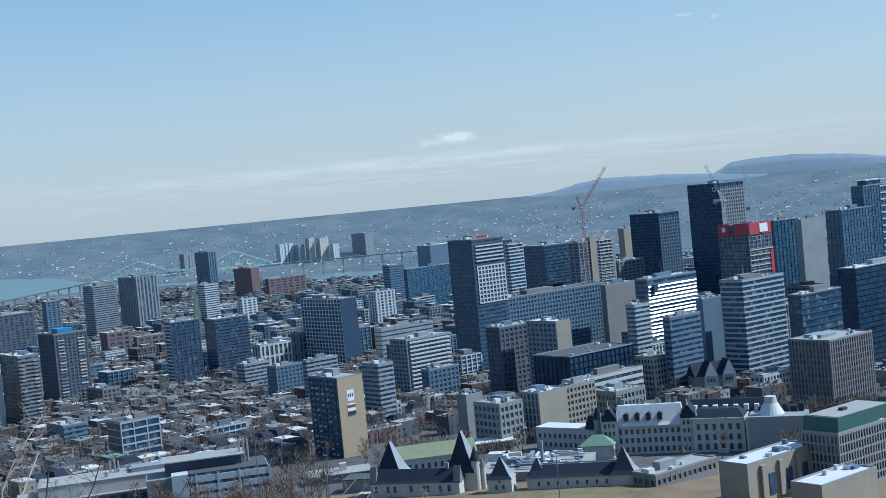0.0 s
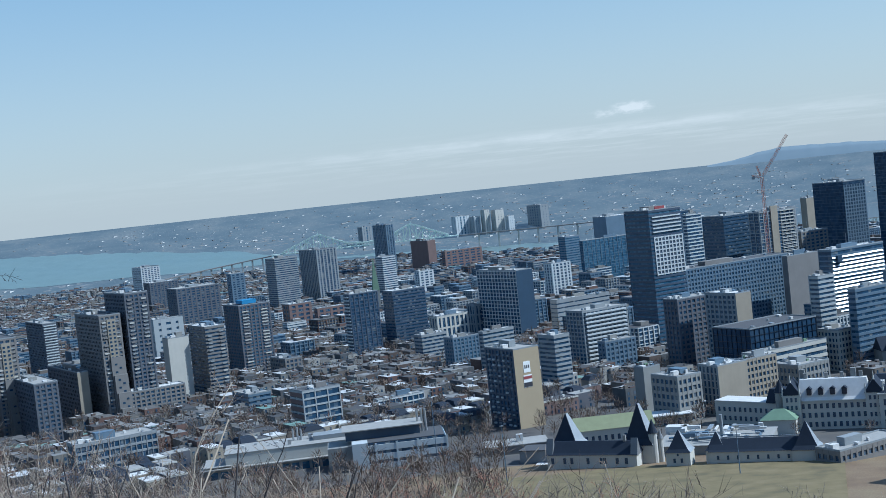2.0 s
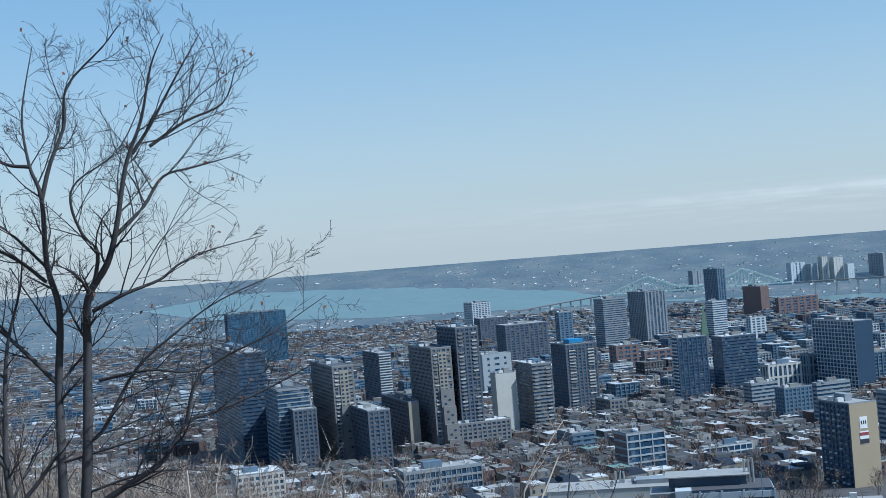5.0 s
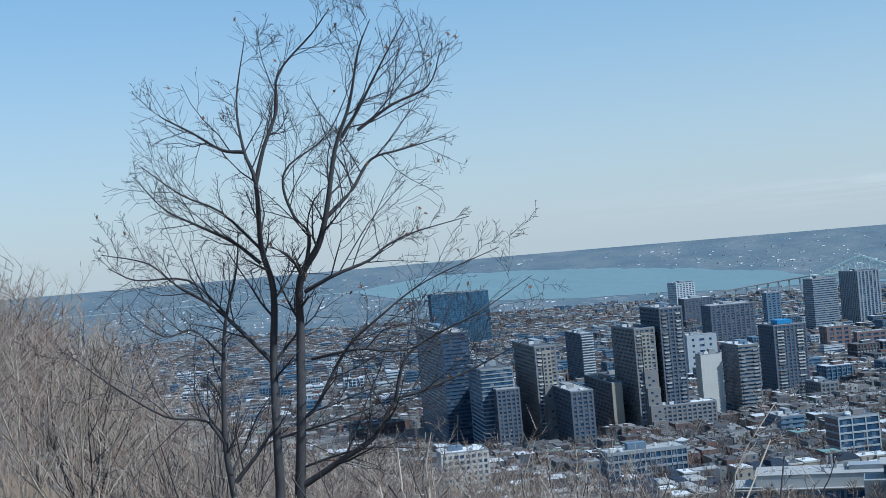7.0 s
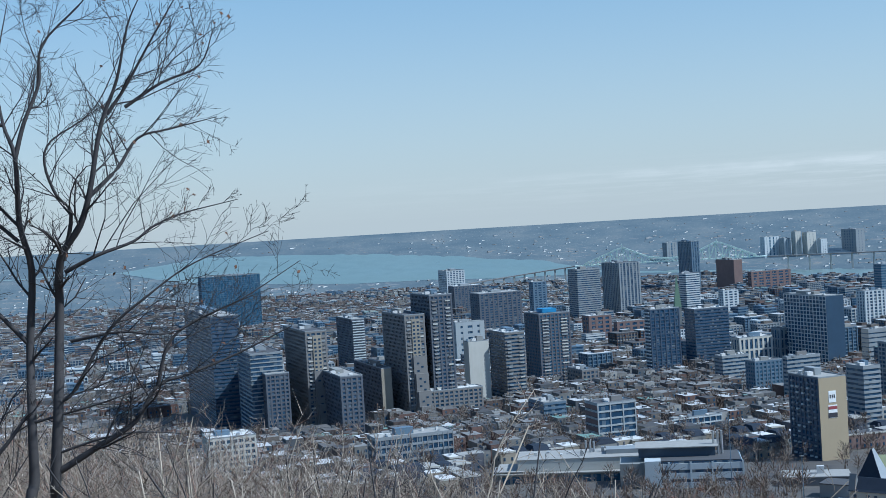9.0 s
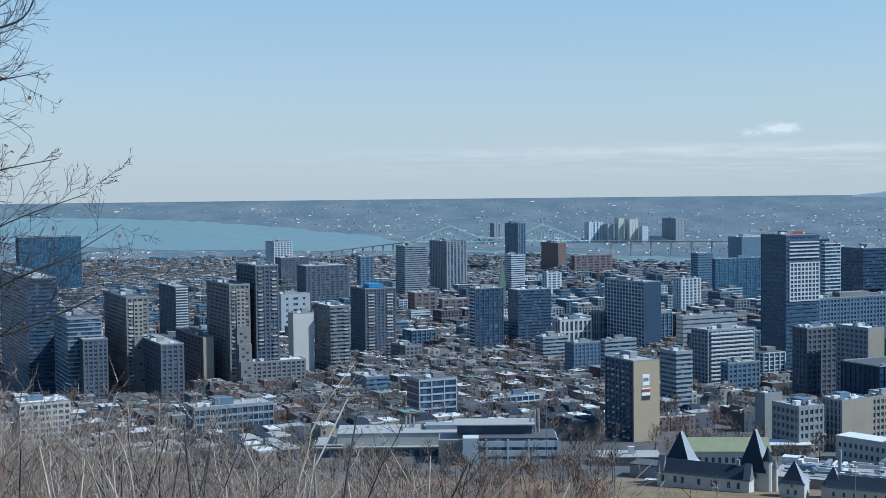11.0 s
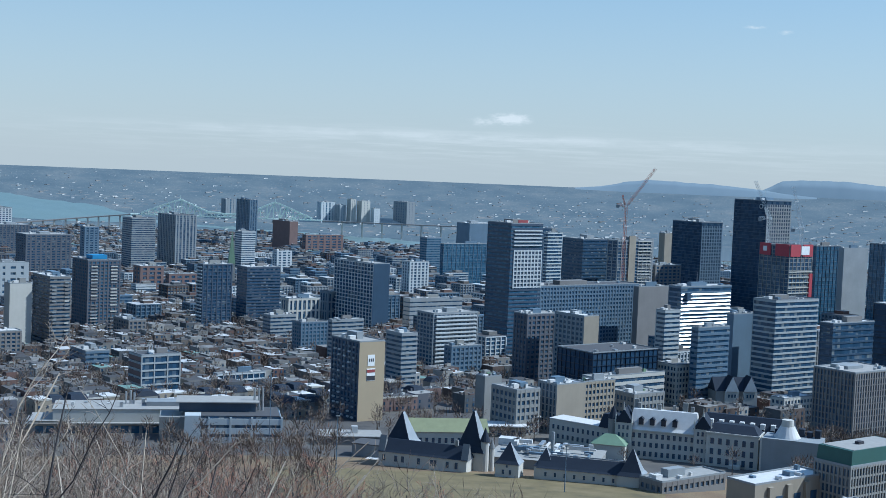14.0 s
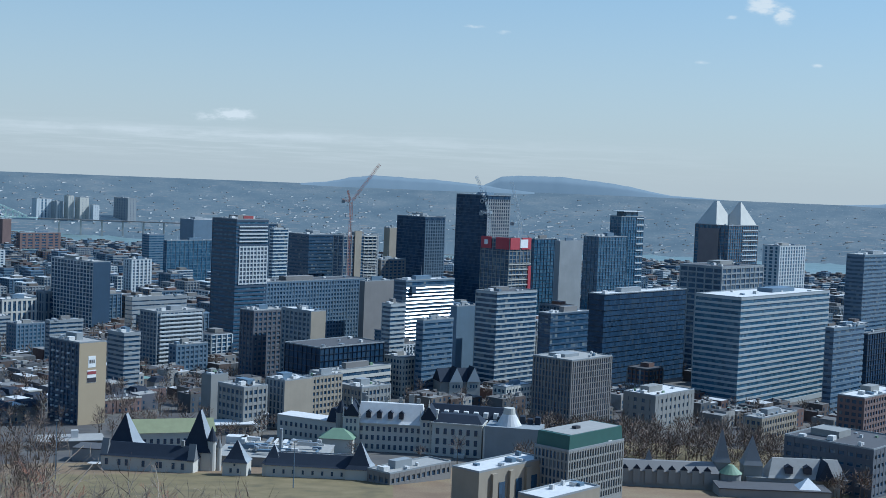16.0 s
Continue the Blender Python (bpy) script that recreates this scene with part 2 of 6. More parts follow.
HILLSIDE, CITY, PLAIN = ground_mats()
rs = [2, 4, 8, 14, 22, 30, 40, 60, 90, 130, 200, 300, 420, 500, 600, 700, 800, 1000, 1200, 1400, 1600, 1900, 2200, 2600, 3000, 3400, 3700, 4150, 4200, 4250, 4300, 4400, 4500, 4600, 4700, 4800, 4900]
degs = list(range(-180, 180, 3))
gv = [(r * math.sin(radians(a)), r * math.cos(radians(a)), ground_z(r, a)) for r in rs for a in degs]
K = len(degs)
gf, gi = [tuple(reversed(range(K)))], [0]
for i in range(len(rs) - 1):
    for j in range(K):
        gf.append((i * K + j, i * K + (j + 1) % K, (i + 1) * K + (j + 1) % K, (i + 1) * K + j))
        gi.append(0 if rs[i] < 600 else 1 if rs[i] < 3700 else 2)
near = [f for f, k in zip(gf, gi) if k < 2]
edge = rs.index(3700) * K   # the plain beyond the city begins at this ring
tagged(new("ground", mesh_of("ground", gv[:edge + K], near, [HILLSIDE, CITY], [k for k in gi if k < 2], True)), "bare brown hillside and grey city ground", kind="structure")
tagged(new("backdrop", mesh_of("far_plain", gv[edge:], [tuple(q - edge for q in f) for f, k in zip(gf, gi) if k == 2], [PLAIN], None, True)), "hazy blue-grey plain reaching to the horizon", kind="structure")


ELS = [math.degrees(math.atan2(ground_z(r) - EYE, r)) for r in range(2500, 4900, 5)]


def r_of_el(e):
    """Distance at which the open ground lies e degrees under the horizontal."""
    return 2500 + 5 * int(np.searchsorted(ELS, e))


m, n, b = material("river_water")
o = n.coords()
n.put(b.inputs["Base Color"], n.mix(n.noise(n.scaled(o, (0.004, 0.02, 0.02)), 1.0, 4), (0.12, 0.17, 0.165), (0.165, 0.22, 0.21)))
n.put(b.inputs["Roughness"], n.math("MULTIPLY_ADD", n.noise(o, 0.02, 4), 0.25, 0.2))
bump = m.node_tree.nodes.new("ShaderNodeBump")
bump.inputs["Strength"].default_value, bump.inputs["Distance"].default_value = 0.3, 1.0
m.node_tree.links.new(n.noise(o, 0.15, 4), bump.inputs["Height"])
m.node_tree.links.new(bump.outputs[0], b.inputs["Normal"])
WATER = m
NEAR_SHORE = ((-60, -1.5), (-34, -1.5), (-32.5, -1.85), (-31, -2.1), (-29.5, -2.25), (-27, -2.4), (-24.5, -2.55), (-20.5, -2.6), (-18, -2.7), (-15.4, -2.7), (-14.1, -2.66), (-12, -2.8), (-8, -3.0), (-5.9, -3.27), (-2.8, -3.47), (0, -3.6), (10, -3.75), (18, -3.38), (24.8, -3.62), (40, -3.7))
FAR_SHORE = ((-60, -1.48), (-34, -1.48), (-32.5, -1.3), (-31, -1.12), (-29.5, -1.1), (-27, -1.17), (-24.4, -1.3), (-22.3, -1.46), (-20.2, -1.6), (-19, -1.8), (-16.1, -2.05), (-15, -2.35), (-14.1, -2.56), (-12, -2.72), (-8, -2.88), (-5.9, -2.95), (-2.8, -3.08), (5, -3.28), (10, -3.33), (18, -2.95), (24.8, -2.93), (40, -2.8))
wv, wf = [], []
STEPS = 8
for i in range(401):
    a = -60 + i * 0.25
    wob = 0.06 * noise.noise((a * 0.8, 0, 0)) + 0.05 * noise.noise((a * 3, 4, 0))
    r0, r1 = r_of_el(lerp(a, NEAR_SHORE)), max(r_of_el(lerp(a, FAR_SHORE) + wob), r_of_el(lerp(a, NEAR_SHORE)) + 8)
    for k in range(STEPS + 1):
        r = r0 + (r1 - r0) * k / STEPS
        wv.append((r * math.sin(radians(a)), r * math.cos(radians(a)), ground_z(r) + 1.2))
    if i:
        for k in range(STEPS):
            p = (i - 1) * (STEPS + 1) + k
            wf.append((p, p + STEPS + 1, p + STEPS + 2, p + 1))
tagged(new("water", mesh_of("water", wv, wf, [WATER], None, True)), "broad blue-green river under a clear sky", kind="structure")


def far_hill(a0, a1, profile, r, cover=None):
    """A wooded hill on the horizon; profile: degrees clockwise, degrees above the plain's edge."""
    hv, hf = [], []
    nn = int((a1 - a0) / 0.1)
    for i in range(nn + 1):
        a = a0 + (a1 - a0) * i / nn
        top = lerp(a, profile)
        top += min(1, top * 5) * (0.03 * noise.noise((a * 2.0, r, 0)) + 0.012 * noise.noise((a * 9, r, 0)))
        for rr, e in ((r - 60, -0.62), (r - 30, -0.5 + top * 0.55), (r, -0.5 + top), (r + 20, -0.7)):
            hv.append((rr * math.sin(radians(a)), rr * math.cos(radians(a)), EYE + rr * math.tan(radians(e))))
        if i:
            for k in range(3):
                p = (i - 1) * 4 + k
                hf.append((p, p + 4, p + 5, p + 1))
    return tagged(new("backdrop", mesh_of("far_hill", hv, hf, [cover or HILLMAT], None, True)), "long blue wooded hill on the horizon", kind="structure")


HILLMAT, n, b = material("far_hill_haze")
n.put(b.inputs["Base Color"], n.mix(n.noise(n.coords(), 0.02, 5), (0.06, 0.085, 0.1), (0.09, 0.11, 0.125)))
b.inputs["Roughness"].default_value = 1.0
# distance haze is put into the hills as a pale blue glow
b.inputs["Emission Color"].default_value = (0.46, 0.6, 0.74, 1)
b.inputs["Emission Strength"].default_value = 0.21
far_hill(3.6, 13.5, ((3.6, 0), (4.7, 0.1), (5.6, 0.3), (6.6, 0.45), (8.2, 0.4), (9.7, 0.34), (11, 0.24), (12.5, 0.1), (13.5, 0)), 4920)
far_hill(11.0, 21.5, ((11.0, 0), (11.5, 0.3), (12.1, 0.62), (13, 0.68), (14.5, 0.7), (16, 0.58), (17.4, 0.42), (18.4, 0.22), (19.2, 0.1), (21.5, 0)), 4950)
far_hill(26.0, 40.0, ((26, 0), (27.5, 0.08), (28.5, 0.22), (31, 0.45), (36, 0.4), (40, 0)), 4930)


# ---- building blocks ----
BOXES = {}


def box_mesh(name, w, d, h, mat):
    """A box on its base centre; alike boxes share one mesh."""
    key = (name, round(w, 2), round(d, 2), round(h, 2), mat)
    if key not in BOXES:
        x, y = w / 2, d / 2
        v = [(-x, -y, 0), (x, -y, 0), (x, y, 0), (-x, y, 0), (-x, -y, h), (x, -y, h), (x, y, h), (-x, y, h)]
        BOXES[key] = mesh_of(name, v, [(3, 2, 1, 0), (4, 5, 6, 7), (0, 1, 5, 4), (1, 2, 6, 5), (2, 3, 7, 6), (3, 0, 4, 7)], [M[mat]])
    return BOXES[key]


def put(name, me, parent, x, y, z, rz=0.0, label="", rx=0.0, ry=0.0):
    ob = new(name, me)
    ob.parent = parent
    ob.matrix_basis = pose(x, y, z, rx, ry, rz)
    return tagged(ob, label)


def box(name, parent, x, y, z, w, d, h, mat, label="", rz=0.0):
    return put(name, box_mesh(name, w, d, h, mat), parent, x, y, z, rz, label)


def hip_mesh(name, w, d, h, rw, rd, mat, curve=0.0, side=""):
    """A hipped roof, w x d at the eaves, rw x rd at the top; curve bells the slopes outwards at the foot."""
    v, f = [], []
    levels = ((0, 0.0), (0.15, 0.15 + curve), (0.5, 0.5 + curve * 0.7), (1, 1.0)) if curve else ((0, 0.0), (1, 1.0))
    for k, s in levels:
        x, y = (w + (rw - w) * s) / 2, (d + (rd - d) * s) / 2
        v += [(-x, -y, h * k), (x, -y, h * k), (x, y, h * k), (-x, y, h * k)]
    L = len(levels)
    for i in range(L - 1):
        for j in range(4):
            f.append((i * 4 + j, i * 4 + (j + 1) % 4, i * 4 + 4 + (j + 1) % 4, i * 4 + 4 + j))
    f += [(3, 2, 1, 0), (L * 4 - 4, L * 4 - 3, L * 4 - 2, L * 4 - 1)]
    # side: colour of the slope that faces +x, paler where sunlight is painted in
    return mesh_of(name, v, f, [M[mat], M[side or mat]], [1 if k % 4 == 1 and k < (L - 1) * 4 else 0 for k in range(len(f))])


def cone_mesh(name, r0, r1, h, mat, sides=12):
    v = [(r0 * math.cos(2 * math.pi * k / sides), r0 * math.sin(2 * math.pi * k / sides), 0) for k in range(sides)]
    v += [(r1 * math.cos(2 * math.pi * k / sides), r1 * math.sin(2 * math.pi * k / sides), h) for k in range(sides)]
    f = [(k, (k + 1) % sides, sides + (k + 1) % sides, sides + k) for k in range(sides)]
    f += [tuple(reversed(range(sides))), tuple(range(sides, 2 * sides))]
    return mesh_of(name, v, f, [M[mat]])


def gable_mesh(name, w, d, h, mat):
    """A gabled roof with the ridge along x."""
    x, y = w / 2, d / 2
    return mesh_of(name, [(-x, -y, 0), (x, -y, 0), (x, y, 0), (-x, y, 0), (-x, 0, h), (x, 0, h)], [(0, 1, 5, 4), (2, 3, 4, 5), (1, 2, 5), (3, 0, 4), (3, 2, 1, 0)], [M[mat]])


def thing(name, label, category, x, y, z, yaw, group=""):
    ob = new(name)
    ob.empty_display_size = 1
    ob.matrix_basis = pose(x, y, z, 0, 0, yaw)
    return tagged(ob, label, category, group)


DIM = {}
FOOT = []      # (x, y, half diagonal) of all placed buildings, which the low city leaves free
RNG = random.Random(7)


def roof_kit(root, w, d, z, roof, pent):
    box("roof", root, 0, 0, z, w - 0.5, d - 0.5, 0.12, roof)
    for x, y, a, c in ((0, -d / 2 + 0.15, w, 0.3), (0, d / 2 - 0.15, w, 0.3), (-w / 2 + 0.15, 0, 0.3, d - 0.6), (w / 2 - 0.15, 0, 0.3, d - 0.6)):
        box("parapet", root, x, y, z, a, c, 0.7, "concrete")
    if pent:
        pw, pd = w * RNG.uniform(0.2, 0.36), d * RNG.uniform(0.25, 0.45)
        px, py, ph = RNG.uniform(-0.15, 0.15) * w, RNG.uniform(-0.05, 0.2) * d, RNG.uniform(2.4, 3.8) * pent
        box("penthouse", root, px, py, z + 0.1, pw, pd, ph, RNG.choice(("concrete", "grey", "taupe", "steel")))
        if min(w, d) > 11:
            box("cooling_unit", root, px - 0.3 * w, py - 0.15 * d, z + 0.1, 3.6, 2.6, 2.0, "snow")
        if z > 70:
            put("antenna", cone_mesh("antenna", 0.22, 0.08, 7.0, "metal", 5), root, px, py, z + ph)
    for _ in range(RNG.randint(3, 6)):
        s = RNG.uniform(0.9, 2.6)
        box("rooftop_unit", root, RNG.uniform(-0.42, 0.42) * w, RNG.uniform(-0.42, 0.42) * d, z + 0.1, s, round(s * 1.3, 1), round(RNG.uniform(0.8, 1.8), 1), RNG.choice(("metal", "snow", "steel", "snow")))


def building(name, label, category, x, y, z, w, d, h, yaw=39, wall="concrete", style="grid", fh=3.2, bay=4.0, glass="glass", sp=None, pf=None, blank="", wall2="", balcony="", roof="", pent=1.0, base=3.0):
    """A storeyed block: glazed core, a spandrel for each storey, piers between the bays on its two open faces. base: how far it runs under the ground."""
    root = thing(name, label, category, x, y, z, yaw)
    FOOT.append((x, y, math.hypot(w, d) / 2))
    bay = bay * 1.5 if math.hypot(x, y) > 1250 else bay
    DIM[root.name] = (w, d, h)
    roof = roof or RNG.choice(("gravel", "tar", "gravel", "snow"))
    wall2 = wall2 or wall
    if style == "blank":
        box("wall", root, 0, 0, 0, w, d, h, wall)
        roof_kit(root, w, d, h + 0.01, roof, pent)
        return root
    part_sp = dict(grid=0.42, bands=0.5, ribs=0.16, glass=0.1)[style] if sp is None else sp
    part_pf = dict(grid=0.34, bands=0.0, ribs=0.4, glass=0.06)[style] if pf is None else pf
    box("glazing", root, 0, 0, 0, w - 0.7, d - 0.7, h - 0.2, glass)
    count = max(1, int((h - base) / fh))
    step_z = (h - base) / count
    sh = step_z * part_sp
    for i in range(count):
        box("spandrel", root, 0, 0, base + (i + 1) * step_z - sh, w, d, sh, wall)
    box("plinth", root, 0, 0, 0, w + 0.1, d + 0.1, base + 0.6, wall)
    t = 0.4
    box("wall", root, 0.003, d / 2 - t / 2 + 0.02, 0, w + 0.02, t, h - 0.1, wall)
    box("wall", root, w / 2 - t / 2 + 0.02, 0, 0, t, d - 0.9, h - 0.1, wall)
    for face, length in (("R", w), ("L", d)):
        if face in blank:
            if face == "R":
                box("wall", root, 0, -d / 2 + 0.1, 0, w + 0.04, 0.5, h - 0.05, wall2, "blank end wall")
            else:
                box("wall", root, -w / 2 + 0.1, 0, 0, 0.5, d + 0.04, h - 0.05, wall2, "blank end wall")
            continue
        if part_pf > 0:
            nb = max(2, round(length / bay))
            pw = length / nb * part_pf
            spots = [-length / 2 + length * k / nb for k in range(nb + 1)]
            spots[0] += pw / 2 - 0.03
            spots[-1] -= pw / 2 - 0.03
            for s in spots:
                if face == "R":
                    box("pier", root, s, -d / 2 + 0.11, base, pw, 0.38, h - base - 0.1, wall)
                else:
                    box("pier", root, -w / 2 + 0.11, s, base, 0.38, pw, h - base - 0.1, wall)
        if face in balcony:
            for i in range(count):
                zz = base + i * step_z + 0.1
                if face == "R":
                    box("balcony", root, 0, -d / 2 - 0.6, zz, w * 0.9, 1.3, 1.1, "white")
                else:
                    box("balcony", root, -w / 2 - 0.6, 0, zz, 1.3, d * 0.9, 1.1, "white")
    roof_kit(root, w, d, h + 0.01, roof, pent)
    return root


# ---- towers and blocks ----
building("hall", "white industrial building with large flat walls", "hall", -490.2, 1376.0, 54.2, 32.9, 11.3, 52.8, yaw=39, wall='offwhite', style='grid', fh=6, bay=8, sp=.6, pf=.5)
building("apartment_block", "dark block with white balcony stripes", "apartment block", -639.5, 1396.6, 52.5, 14.9, 70.5, 61.5, yaw=39, wall='darkbrown', style='grid', fh=2.9, bay=4, balcony='R')
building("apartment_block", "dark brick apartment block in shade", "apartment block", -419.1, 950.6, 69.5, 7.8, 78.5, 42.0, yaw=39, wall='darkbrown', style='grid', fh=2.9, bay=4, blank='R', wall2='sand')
building("apartment_block", "low taupe block with balcony columns", "apartment block", -351.5, 944.9, 69.7, 42.1, 14.0, 23.1, yaw=39, wall='taupe', style='grid', fh=2.8, bay=4)
building("apartment_block", "dark low brick block between towers", "apartment block", -403.2, 860.0, 72.1, 15.8, 57.7, 44.2, yaw=39, wall='darkbrown', style='grid', fh=2.8, bay=4)
building("apartment_block", "small blue-grey block with terraces", "apartment block", -264.7, 895.8, 72.2, 16.7, 27.9, 18.4, yaw=39, wall='steel', style='bands', fh=3, bay=4)
building("apartment_block", "small tan brick apartment block", "apartment block", -297.8, 1121.5, 64.9, 15.7, 31.0, 20.1, yaw=39, wall='taupe', style='grid', fh=3, bay=3.5)
building("school", "long low block with white window frames", "school", -151.2, 833.0, 74.8, 33.6, 6.0, 14.1, yaw=39, wall='white', style='grid', fh=3.6, bay=4, pf=.1, sp=.25)
building("apartment_tower", "concrete apartment block with pale bands", "tower", -172.8, 1131.8, 65.2, 25.0, 13.1, 27.5, yaw=39, wall='concrete', style='bands', fh=2.9, bay=4)
building("apartment_tower", "blue apartment block with window rows", "tower", -136.5, 1054.4, 67.8, 24.7, 13.5, 29.4, yaw=39, wall='steel', style='grid', fh=2.9, bay=3.4, glass='blueglass')
building("apartment_block", "pale low apartment block", "apartment block", -103.4, 1004.8, 69.5, 28.0, 6.0, 36.0, yaw=39, wall='concrete', style='bands', fh=3, bay=4)
building("concert_hall", "pale hall with tall white ribs", "hall", -172.1, 1253.2, 61.2, 34.6, 14.2, 34.4, yaw=39, wall='pale', style='ribs', fh=8, bay=3.5)
building("concert_hall", "concrete block with narrow slanting ribs", "hall", -138.1, 1311.0, 59.5, 45.6, 14.2, 38.8, yaw=39, wall='concrete', style='ribs', fh=8, bay=3)
building("hall", "broad low concrete hall with bands", "hall", -50.1, 1302.2, 60.2, 63.3, 11.1, 36.2, yaw=39, wall='concrete', style='bands', fh=4, bay=4, sp=.7)
building("office_block", "blue-grey office block by the river", "office block", -84.6, 2013.2, 39.7, 27.2, 17.0, 79.6, yaw=39, wall='steel', style='bands', fh=3.5, bay=5, glass='blueglass')
building("office_block", "long blue glass office block", "office block", -27.7, 1931.2, 42.0, 92.5, 7.9, 74.5, yaw=39, wall='steel', style='glass', fh=3.6, bay=5, glass='blueglass')
building("office_block", "plain grey-blue block with flat walls", "office block", -15.4, 2182.8, 36.2, 63.0, 33.8, 100.8, yaw=39, wall='steel', style='blank')
building("apartment_block", "small brick block with flat roof", "apartment block", 11.9, 1071.9, 67.5, 22.2, 12.8, 18.2, yaw=39, wall='taupe', style='grid', fh=3, bay=3.5)
building("office_block", "taupe masonry block with plain walls", "office block", 138.4, 1126.7, 65.6, 36.5, 6.0, 64.9, yaw=39, wall='taupe', style='blank', roof='gravel')
building("office_block", "grey block behind with many windows", "office block", 186.9, 1426.0, 55.3, 38.7, 12.3, 74.7, yaw=39, wall='taupe', style='grid', fh=3.4, bay=4)
building("apartment_block", "block with stacked white balconies", "apartment block", 122.2, 899.9, 72.8, 14.7, 8.2, 60.5, yaw=39, wall='offwhite', style='bands', fh=2.9, bay=4)
building("office_block", "old pale stone office block", "office block", 126.0, 870.1, 73.9, 20.3, 16.8, 28.3, yaw=39, wall='pale', style='grid', fh=3.4, bay=2.8)
building("office_block", "grey stone block with tall ribs", "office block", 227.8, 984.3, 69.6, 15.7, 26.6, 34.9, yaw=39, wall='grey', style='ribs', fh=3.4, bay=3)
building("office_block", "pale stone block with flat roof", "office block", 187.5, 815.5, 75.3, 27.2, 10.2, 17.3, yaw=39, wall='pale', style='grid', fh=3.4, bay=3, roof='snow')
building("hospital_block", "plain grey concrete hospital block", "hospital", 3.9, 741.9, 79.6, 11.8, 8.2, 28.2, yaw=39, wall='grey', style='blank', roof='gravel')
building("hospital_block", "grey hospital block with open galleries", "hospital", 18.1, 702.8, 82.0, 16.0, 20.6, 26.5, yaw=39, wall='grey', style='grid', fh=3.4, bay=3.4, roof='gravel')
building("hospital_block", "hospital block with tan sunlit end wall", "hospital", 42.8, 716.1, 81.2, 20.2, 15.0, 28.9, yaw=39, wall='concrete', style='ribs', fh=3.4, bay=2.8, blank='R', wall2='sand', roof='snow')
building("hospital_block", "sand brick hospital wing with window rows", "hospital", 64.2, 752.4, 79.0, 23.2, 6.0, 27.4, yaw=39, wall='sand', style='grid', fh=3.4, bay=3, roof='snow')
building("hospital_block", "low grey hospital wing with flat roof", "hospital", 89.1, 770.5, 78.2, 24.2, 20.0, 20.4, yaw=39, wall='grey', style='grid', fh=3.6, bay=3, roof='gravel')
building("hospital_block", "long low pale wing with flat roof", "hospital", 87.7, 830.4, 75.7, 62.4, 8.9, 23.7, yaw=39, wall='pale', style='bands', fh=3.6, bay=3, roof='gravel')
building("college_block", "grey stone college block with white roof", "college", 265.3, 765.4, 76.8, 43.0, 22.1, 21.4, yaw=39, wall='grey', style='grid', fh=4, bay=5, pf=.6, sp=.5, roof='snow')
building("college_block", "small sand brick college block", "college", 305.5, 694.2, 79.4, 40.9, 10.0, 18.1, yaw=39, wall='sand', style='grid', fh=3.6, bay=3, roof='gravel')
building("college_block", "long dark college block with flat roof", "college", 283.0, 559.8, 86.9, 39.2, 41.5, 24.1, yaw=39, wall='darkbrown', style='grid', fh=3.6, bay=4, sp=.6, roof='tar')
building("office_block", "grey block with red brick side", "office block", 356.0, 679.3, 79.3, 52.1, 15.0, 33.3, yaw=39, wall='red', style='grid', fh=3.3, bay=3.5, roof='snow')
building("office_block", "grey-blue office block with bands", "office block", 411.4, 825.5, 72.8, 46.3, 6.0, 60.1, yaw=39, wall='steel', style='bands', fh=3.5, bay=4)
building("office_tower", "dark glass tower in shade", "tower", 473.5, 882.2, 70.8, 87.1, 6.0, 54.0, yaw=39, wall='black', style='glass', fh=3.6, bay=4, glass='blackglass')
lab_block = building("laboratory", "brown concrete block with white gravel roof", "laboratory", 108.6, 487.7, 97.7, 40.1, 12.8, 16.7, yaw=39, wall='sand', style='blank', roof='snow', pent=0)
building("laboratory", "low grey block with flat gravel roof", "laboratory", 83.5, 546.6, 92.8, 37.2, 12.6, 7.5, yaw=39, wall='taupe', style='grid', fh=4, bay=3, roof='gravel')
# pale walls stand in for the haze over these towers beyond the river
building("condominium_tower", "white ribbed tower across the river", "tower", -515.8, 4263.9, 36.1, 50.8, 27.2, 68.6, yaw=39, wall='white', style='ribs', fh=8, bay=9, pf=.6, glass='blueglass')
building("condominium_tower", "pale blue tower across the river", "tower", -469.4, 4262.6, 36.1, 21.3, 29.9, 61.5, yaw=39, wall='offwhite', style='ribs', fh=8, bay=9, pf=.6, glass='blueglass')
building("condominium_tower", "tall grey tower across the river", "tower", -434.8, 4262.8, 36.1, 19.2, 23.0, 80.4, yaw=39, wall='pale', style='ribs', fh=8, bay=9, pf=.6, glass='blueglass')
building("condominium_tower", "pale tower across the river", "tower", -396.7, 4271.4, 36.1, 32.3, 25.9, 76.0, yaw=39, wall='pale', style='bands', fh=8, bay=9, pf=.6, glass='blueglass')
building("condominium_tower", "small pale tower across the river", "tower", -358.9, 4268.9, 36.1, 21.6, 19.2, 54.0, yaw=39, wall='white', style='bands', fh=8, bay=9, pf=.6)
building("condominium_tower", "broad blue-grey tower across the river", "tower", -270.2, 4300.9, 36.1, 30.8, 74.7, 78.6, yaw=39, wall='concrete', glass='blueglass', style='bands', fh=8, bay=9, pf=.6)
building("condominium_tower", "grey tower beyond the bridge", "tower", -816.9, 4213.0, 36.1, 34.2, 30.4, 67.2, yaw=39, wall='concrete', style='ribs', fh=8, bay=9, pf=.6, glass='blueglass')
building("office_block", "red brick brewery block by the river", "office block", -453.1, 3003.7, 19.0, 20.5, 75.4, 74.1, yaw=39, wall='red', style='blank')
